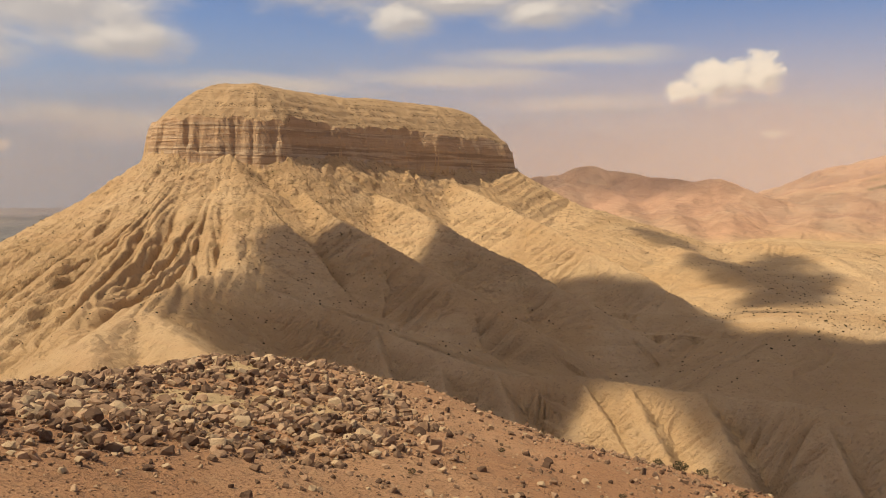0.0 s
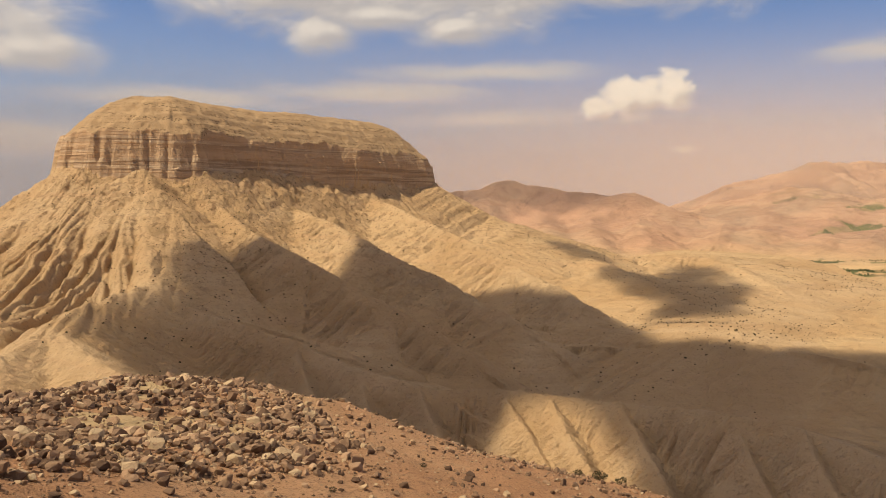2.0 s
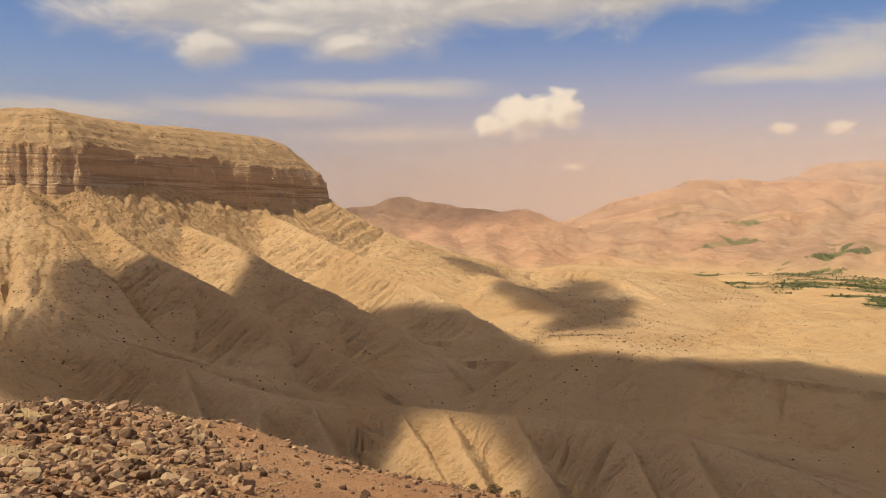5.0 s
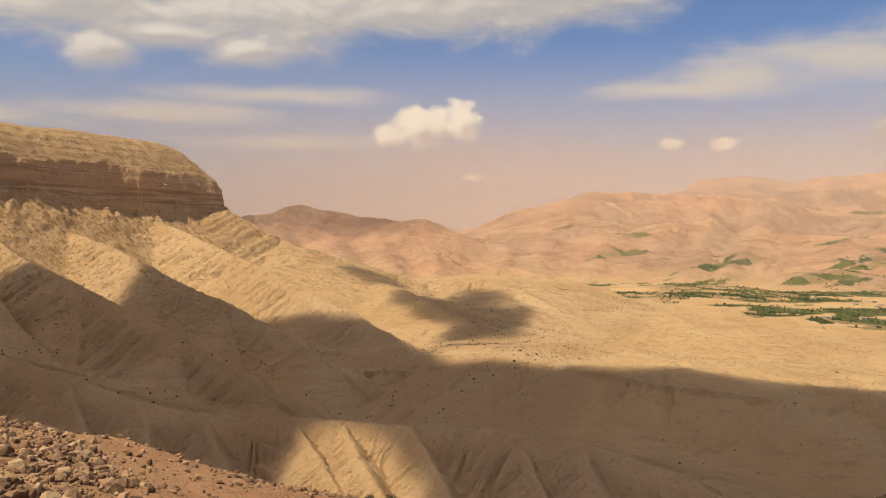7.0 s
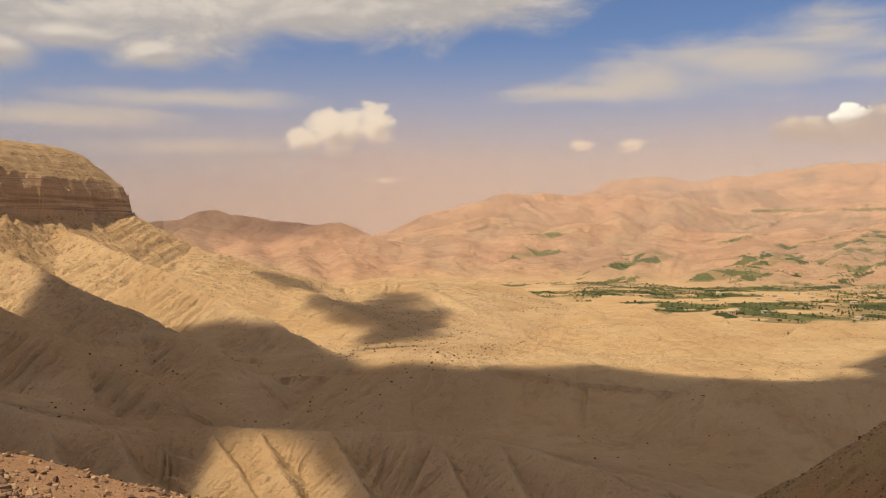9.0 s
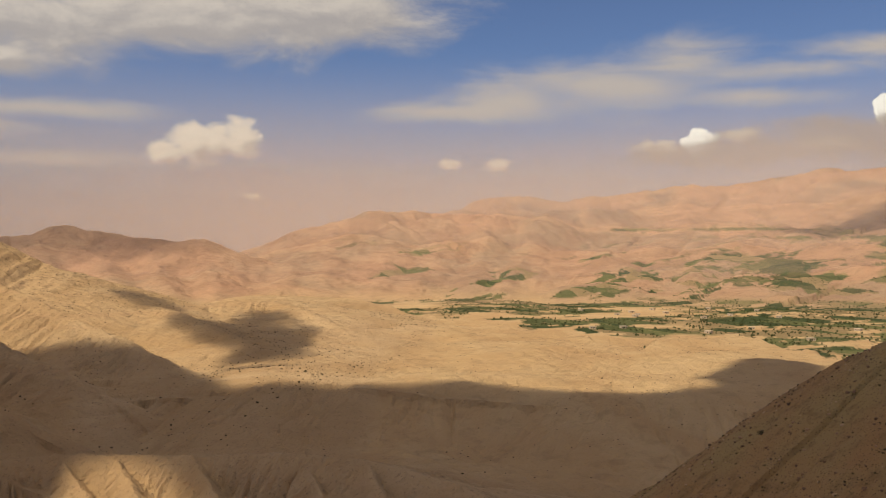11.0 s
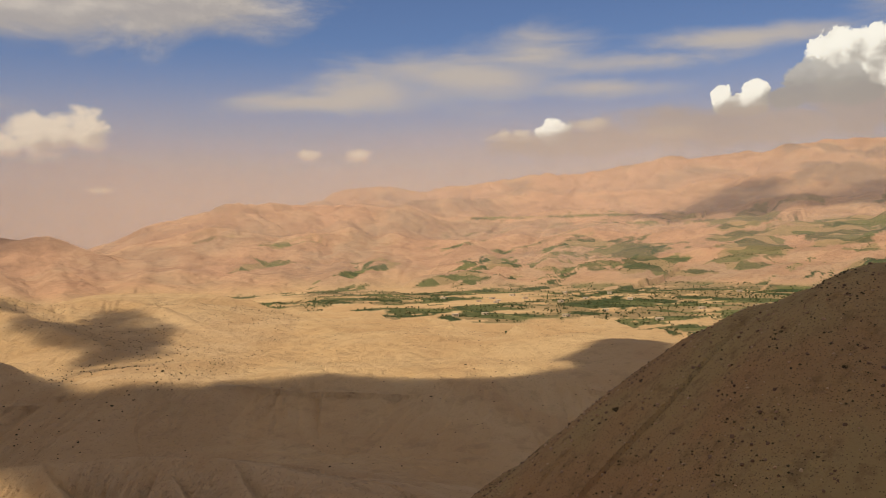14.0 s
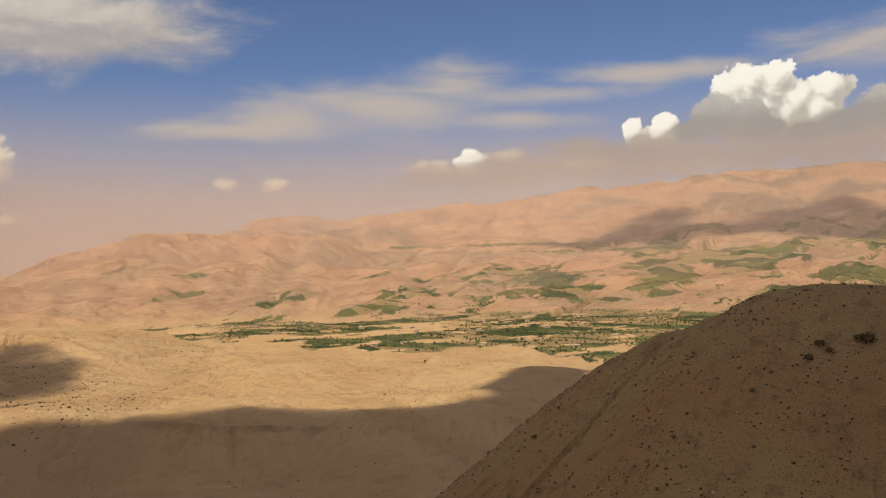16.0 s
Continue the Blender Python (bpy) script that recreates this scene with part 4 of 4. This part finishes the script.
def rubble_places(rng):
    """Where the stones of the knoll lie, and how large they are."""
    spots = []
    for _ in range(110000):
        x, y = rng.uniform(-15, 13), rng.uniform(4.8, 23)
        r, a = math.hypot(x, y), math.degrees(math.atan2(x, y))
        spots.append((x, y, r, a, rng.random(), rng.random()))
    S = np.array(spots)
    x, y, r, a = S[:, 0], S[:, 1], S[:, 2], S[:, 3]
    right = np.interp(r, [8, 10.7, 14.5, 19.5, 22], [4.5, 2.2, -1.4, -5.0, -6.0])
    low = np.interp(a, [-30, -24, -18, -12, -8, 0, 3], [6.0, 6.3, 7.0, 8.0, 9.0, 10.8, 10.5])
    heap = smoothstep(r, low - 0.5, low + 0.7) * (1 - smoothstep(a, right - 1.5, right + 1.5))
    clump = smoothstep(fbm(x / 1.6, y / 1.6, 3, 91), -0.55, 0.35)
    bare = smoothstep(fbm(x / 1.7, y / 1.1, 3, 66), 0.12, 0.45) * (np.abs(x + 3.5) < 6) * (y > 9) * (y < 19)
    want = heap * (0.25 + 0.75 * clump) * (1 - 0.8 * bare) + 0.17 + 0.34 * smoothstep(fbm(x / 1.2, y / 1.2, 3, 92), 0.1, 0.5)
    keep = S[:, 4] < want * 0.62
    size = 0.04 + 0.17 * S[:, 5] ** 3.6 + 0.09 * S[:, 5] ** 20
    size = np.where(heap > 0.5, size * 0.80, size * 0.50) * np.interp(r, [6, 9, 20], [0.55, 0.9, 1.15])
    return x[keep], y[keep], size[keep], (heap * clump)[keep]


def lay_stones():
    x, y, size, piled = rubble_places(random.Random(5))
    z = land(x, y)[0]
    order = np.argsort(-size)
    rng = random.Random(6)
    verts, faces, count = [], [], 0
    for rank, i in enumerate(order):
        s = float(size[i])
        k = rng.randrange(len(STONES))
        R = turn_matrix(rng)
        lift = float(z[i]) + s * 0.16 + (0.10 * rng.random() if s < 0.16 and rng.random() < 0.25 else 0.0) * piled[i]
        if rank < 300:
            ob = new("stone", STONES[k])
            ob.matrix_world = Matrix.LocRotScale((x[i], y[i], lift), Matrix(R.tolist()).to_quaternion(), (s, s, s))
            tagged(ob, "angular reddish-brown broken stone lying on the knoll", "stone", "broken stones on the knoll")
        else:
            v, f = STONE_DATA[k]
            verts.append(v @ R.T * s + np.array((x[i], y[i], lift)))
            faces.append(f + count)
            count += len(v)
    me = bpy.data.meshes.new("small_stones")
    me.from_pydata(np.concatenate(verts).tolist(), [], np.concatenate(faces).tolist())
    me.materials.append(M_STONE)
    tagged(new("small_stones", me), "rubble of small reddish-brown stones on the knoll", "stones", kind="stuff")
    return len(order)


lay_stones()

# ---- scrub ----


def scrub_look(k, p):
    isl = k.node("ShaderNodeNewGeometry").outputs["Random Per Island"]
    c = k.mix(isl, (0.055, 0.046, 0.023), (0.125, 0.10, 0.05))
    return c, None, 0


M_SCRUB = surface("dry_scrub", scrub_look, 0.9)


def clump(rng, n=16, spread=0.5, leaf=0.34, tall=0.7):
    """A loose ball of small leaf faces, about 1 across, standing on z = 0."""
    v, f = [], []
    for _ in range(n):
        u = Vector((rng.gauss(0, 1), rng.gauss(0, 1), rng.gauss(0, 1))).normalized() * (spread * rng.uniform(0.5, 1.0))
        c = Vector((u.x, u.y, tall * 0.5 + u.z * tall))
        a = Vector((rng.gauss(0, 1), rng.gauss(0, 1), rng.gauss(0, 1))).normalized() * leaf
        b = a.cross(Vector((rng.gauss(0, 1), rng.gauss(0, 1), rng.gauss(0, 1)))).normalized() * leaf * 0.7
        k = len(v)
        v += [c - a * 0.5 - b * 0.3, c + a * 0.5 - b * 0.2, c + b * 0.8]
        f.append((k, k + 1, k + 2))
    return np.array([p[:] for p in v]), np.array(f)


def scatter(name, x, y, size, kinds, mat, label, category, sink=0.05, z=None):
    z = land(x, y)[0] if z is None else z
    rng = random.Random(21)
    verts, faces, count = [], [], 0
    for px, py, pz, s in zip(x, y, z, size):
        v, f = kinds[rng.randrange(len(kinds))]
        t = rng.uniform(0, 6.283)
        c, sn = math.cos(t), math.sin(t)
        w = np.stack([v[:, 0] * c - v[:, 1] * sn, v[:, 0] * sn + v[:, 1] * c, v[:, 2]], -1) * s
        verts.append(w + np.array((px, py, pz - sink * s)))
        faces.append(f + count)
        count += len(v)
    me = bpy.data.meshes.new(name)
    me.from_pydata(np.concatenate(verts).tolist(), [], np.concatenate(faces).tolist())
    me.materials.append(mat)
    return tagged(new(name, me), label, category, kind="stuff")


rng = random.Random(31)
CLUMPS = [clump(rng, 30, 0.45, 0.46, 0.6) for _ in range(8)]
nrng = np.random.RandomState(4)
a_, r_ = nrng.uniform(-30, 60, 38000), np.sqrt(nrng.uniform(330 ** 2, 1100 ** 2, 38000))
sx, sy = r_ * np.sin(np.radians(a_)), r_ * np.cos(np.radians(a_))
sz, sf, sd, su = land(sx, sy)
pick = (nrng.rand(38000) < np.where(sf == 1, 0.42, 0.17) * smoothstep(r_, 380, 560) * (0.2 + 1.2 * smoothstep(fbm(sx / 70, sy / 70, 3, 95), -0.2, 0.5))) & (sf != 2)
scatter("scrub", sx[pick], sy[pick], (0.45 + 1.0 * nrng.rand(pick.sum()) ** 2.0) * np.where(sf[pick] == 1, 1.0, 0.75), CLUMPS, M_SCRUB, "dark low scrub dotted over the slopes", "scrub", z=sz[pick])

a_, r_ = nrng.uniform(40, 82, 16000), np.sqrt(nrng.uniform(50 ** 2, 125 ** 2, 16000))
sx, sy = r_ * np.sin(np.radians(a_)), r_ * np.cos(np.radians(a_))
sz, sf, sd, su = land(sx, sy)
pick = (sf == 6) & (nrng.rand(16000) < 0.16 + 0.7 * smoothstep(fbm(sx / 9, sy / 9, 3, 96), 0.0, 0.5))
scatter("hill_tufts", sx[pick], sy[pick], 0.06 + 0.20 * nrng.rand(pick.sum()) ** 3, CLUMPS, M_SCRUB, "small dark tufts on the brown hillside", "tufts", z=sz[pick])
pick = (sf == 6) & (nrng.rand(16000) < 0.30)
scatter("hill_stones", sx[pick], sy[pick], 0.10 + 0.30 * nrng.rand(pick.sum()) ** 3, STONE_DATA, M_STONE, "small stones strewn on the brown hillside", "stones", sink=-0.1, z=sz[pick])

# ---- trees of the watered valley ----


def crop_look(k, p):
    isl = k.node("ShaderNodeNewGeometry").outputs["Random Per Island"]
    return k.mix(isl, (0.045, 0.055, 0.022), (0.10, 0.115, 0.045)), None, 0


M_LEAF = surface("valley_leaf", crop_look, 0.8)
TREES = [clump(rng, 26, 0.45, 0.36, 1.0) for _ in range(8)]
a_, r_ = nrng.uniform(24, 76, 30000), np.sqrt(nrng.uniform(760 ** 2, 2350 ** 2, 30000))
tx, ty = r_ * np.sin(np.radians(a_)), r_ * np.cos(np.radians(a_))
tz, tf, td, tu = land(tx, ty)
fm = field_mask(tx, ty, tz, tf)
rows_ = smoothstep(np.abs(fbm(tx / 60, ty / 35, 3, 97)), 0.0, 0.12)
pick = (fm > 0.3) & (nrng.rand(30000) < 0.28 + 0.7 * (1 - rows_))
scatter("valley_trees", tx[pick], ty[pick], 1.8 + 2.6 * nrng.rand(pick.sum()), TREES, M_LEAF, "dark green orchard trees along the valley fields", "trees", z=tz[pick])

# ---- houses of the valley ----


def wall_look(k, p):
    n = k.noise(p, 0.8, 4.0, 0.6)
    return k.mix(n, (0.48, 0.37, 0.26), (0.62, 0.52, 0.40)), n, 0.05


M_MUD = surface("mud_plaster", wall_look, 0.9)


def dark_look(k, p):
    return k.mix(k.noise(p, 2.0), (0.05, 0.04, 0.03), (0.09, 0.07, 0.05)), None, 0


M_DARK = surface("dark_opening", dark_look, 0.6)


def box_mesh(name, lo, hi, mat, bevel=0.06):
    bm = bmesh.new()
    bmesh.ops.create_cube(bm, size=1.0)
    for v in bm.verts:
        v.co = Vector([lo[i] + (hi[i] - lo[i]) * (v.co[i] + 0.5) for i in range(3)])
    bmesh.ops.bevel(bm, geom=bm.edges[:], offset=bevel, segments=1, affect="EDGES")
    me = bpy.data.meshes.new(name)
    bm.to_mesh(me)
    bm.free()
    me.materials.append(mat)
    return me


def flat_house():
    """A low flat-roofed house: walls, a roof slab with an overhang, a door and two windows."""
    house = tagged(new("house"), "small flat-roofed mud house among valley fields", "house", "valley houses")
    for name, lo, hi, mat in (("wall", (-5, -4, -2), (5, 4, 3.2), M_MUD), ("roof", (-5.4, -4.4, 3.203), (5.4, 4.4, 3.6), M_MUD),
                              ("door", (-0.6, -4.06, 0), (0.6, -3.98, 2.1), M_DARK), ("window", (2.0, -4.06, 1.0), (3.2, -3.98, 2.1), M_DARK), ("window", (-3.2, -4.06, 1.0), (-2.0, -3.98, 2.1), M_DARK)):
        new(name, box_mesh(name, lo, hi, mat, 0.02 if mat is M_DARK else 0.08)).parent = house
    return house


hrng = random.Random(77)
first = None
placed = 0
while placed < 34:
    a, r = hrng.gauss(48, 7), hrng.uniform(920, 1900)
    if not 34 < a < 62:
        continue
    hx, hy, _ = at(a, r, 0)
    hz, hform, _, _ = land(np.array([hx]), np.array([hy]))
    if hz[0] > -118:
        continue
    m = pose(hx, hy, float(hz[0]) + 0.3, 0, 0, hrng.uniform(-30, 30) - a)
    if first is None:
        first = flat_house()
        first.matrix_basis = m
    else:
        copy_thing(first, m)
    placed += 1

# ---- bushes on the hillside and tufts on the knoll ----


def bush(name, n, size, seed, label, place):
    """Woody stems that fork from the root, and a loose crown of small leaves."""
    rng = random.Random(seed)
    top = tagged(new(name), label, "bush", "bushes on the hillside" if name == "bush" else "tufts on the knoll")
    bm = bmesh.new()
    for _ in range(7):
        tip = Vector((rng.gauss(0, 0.25), rng.gauss(0, 0.25), rng.uniform(0.45, 0.8)))
        tip *= size
        side = tip.cross(Vector((0, 0, 1))).normalized() * 0.02 * size
        deep = side.cross(tip).normalized() * 0.02 * size
        ring = [bm.verts.new(v - Vector((0, 0, 0.1 * size))) for v in (side, deep, -side - deep)]
        end = bm.verts.new(tip)
        for i in range(3):
            bm.faces.new((ring[i], ring[(i + 1) % 3], end))
    me = bpy.data.meshes.new("stems")
    bm.to_mesh(me)
    bm.free()
    me.materials.append(M_STONE)
    new("stems", me).parent = top
    v, f = clump(rng, n, 0.5, 0.13, 0.62)
    me = bpy.data.meshes.new("crown")
    me.from_pydata((v * size).tolist(), [], f.tolist())
    me.materials.append(M_SCRUB)
    new("crown", me).parent = top
    z = float(land(np.array([place[0]]), np.array([place[1]]))[0][0])
    top.matrix_basis = pose(place[0], place[1], z, 0, 0, rng.uniform(0, 360))
    return top


for i, (a, r, size) in enumerate(((70.43, 80.6, 1.3), (69.78, 79.5, 1.1), (70.95, 80.1, 0.9), (73.04, 81.0, 1.9), (72.6, 81.2, 1.2), (66.5, 77.0, 0.6), (52.9, 90.0, 0.9), (63.0, 83.0, 0.5), (75.5, 81.0, 1.4))):
    bush("bush", 200, size * 0.8, 200 + i, "dark dry leafy bush on the brown hillside", at(a, r, 0))
for i, (a, r, size) in enumerate(((15.6, 19.5, 0.35), (14.2, 19.8, 0.25), (17.0, 19.2, 0.28), (9.0, 18.5, 0.16), (4.0, 13.0, 0.12), (-2.0, 9.5, 0.10), (12.0, 12.5, 0.13), (19.5, 18.0, 0.22))):
    bush("tuft", 160, size, 300 + i, "small dry olive tuft on reddish soil", at(a, r, 0))
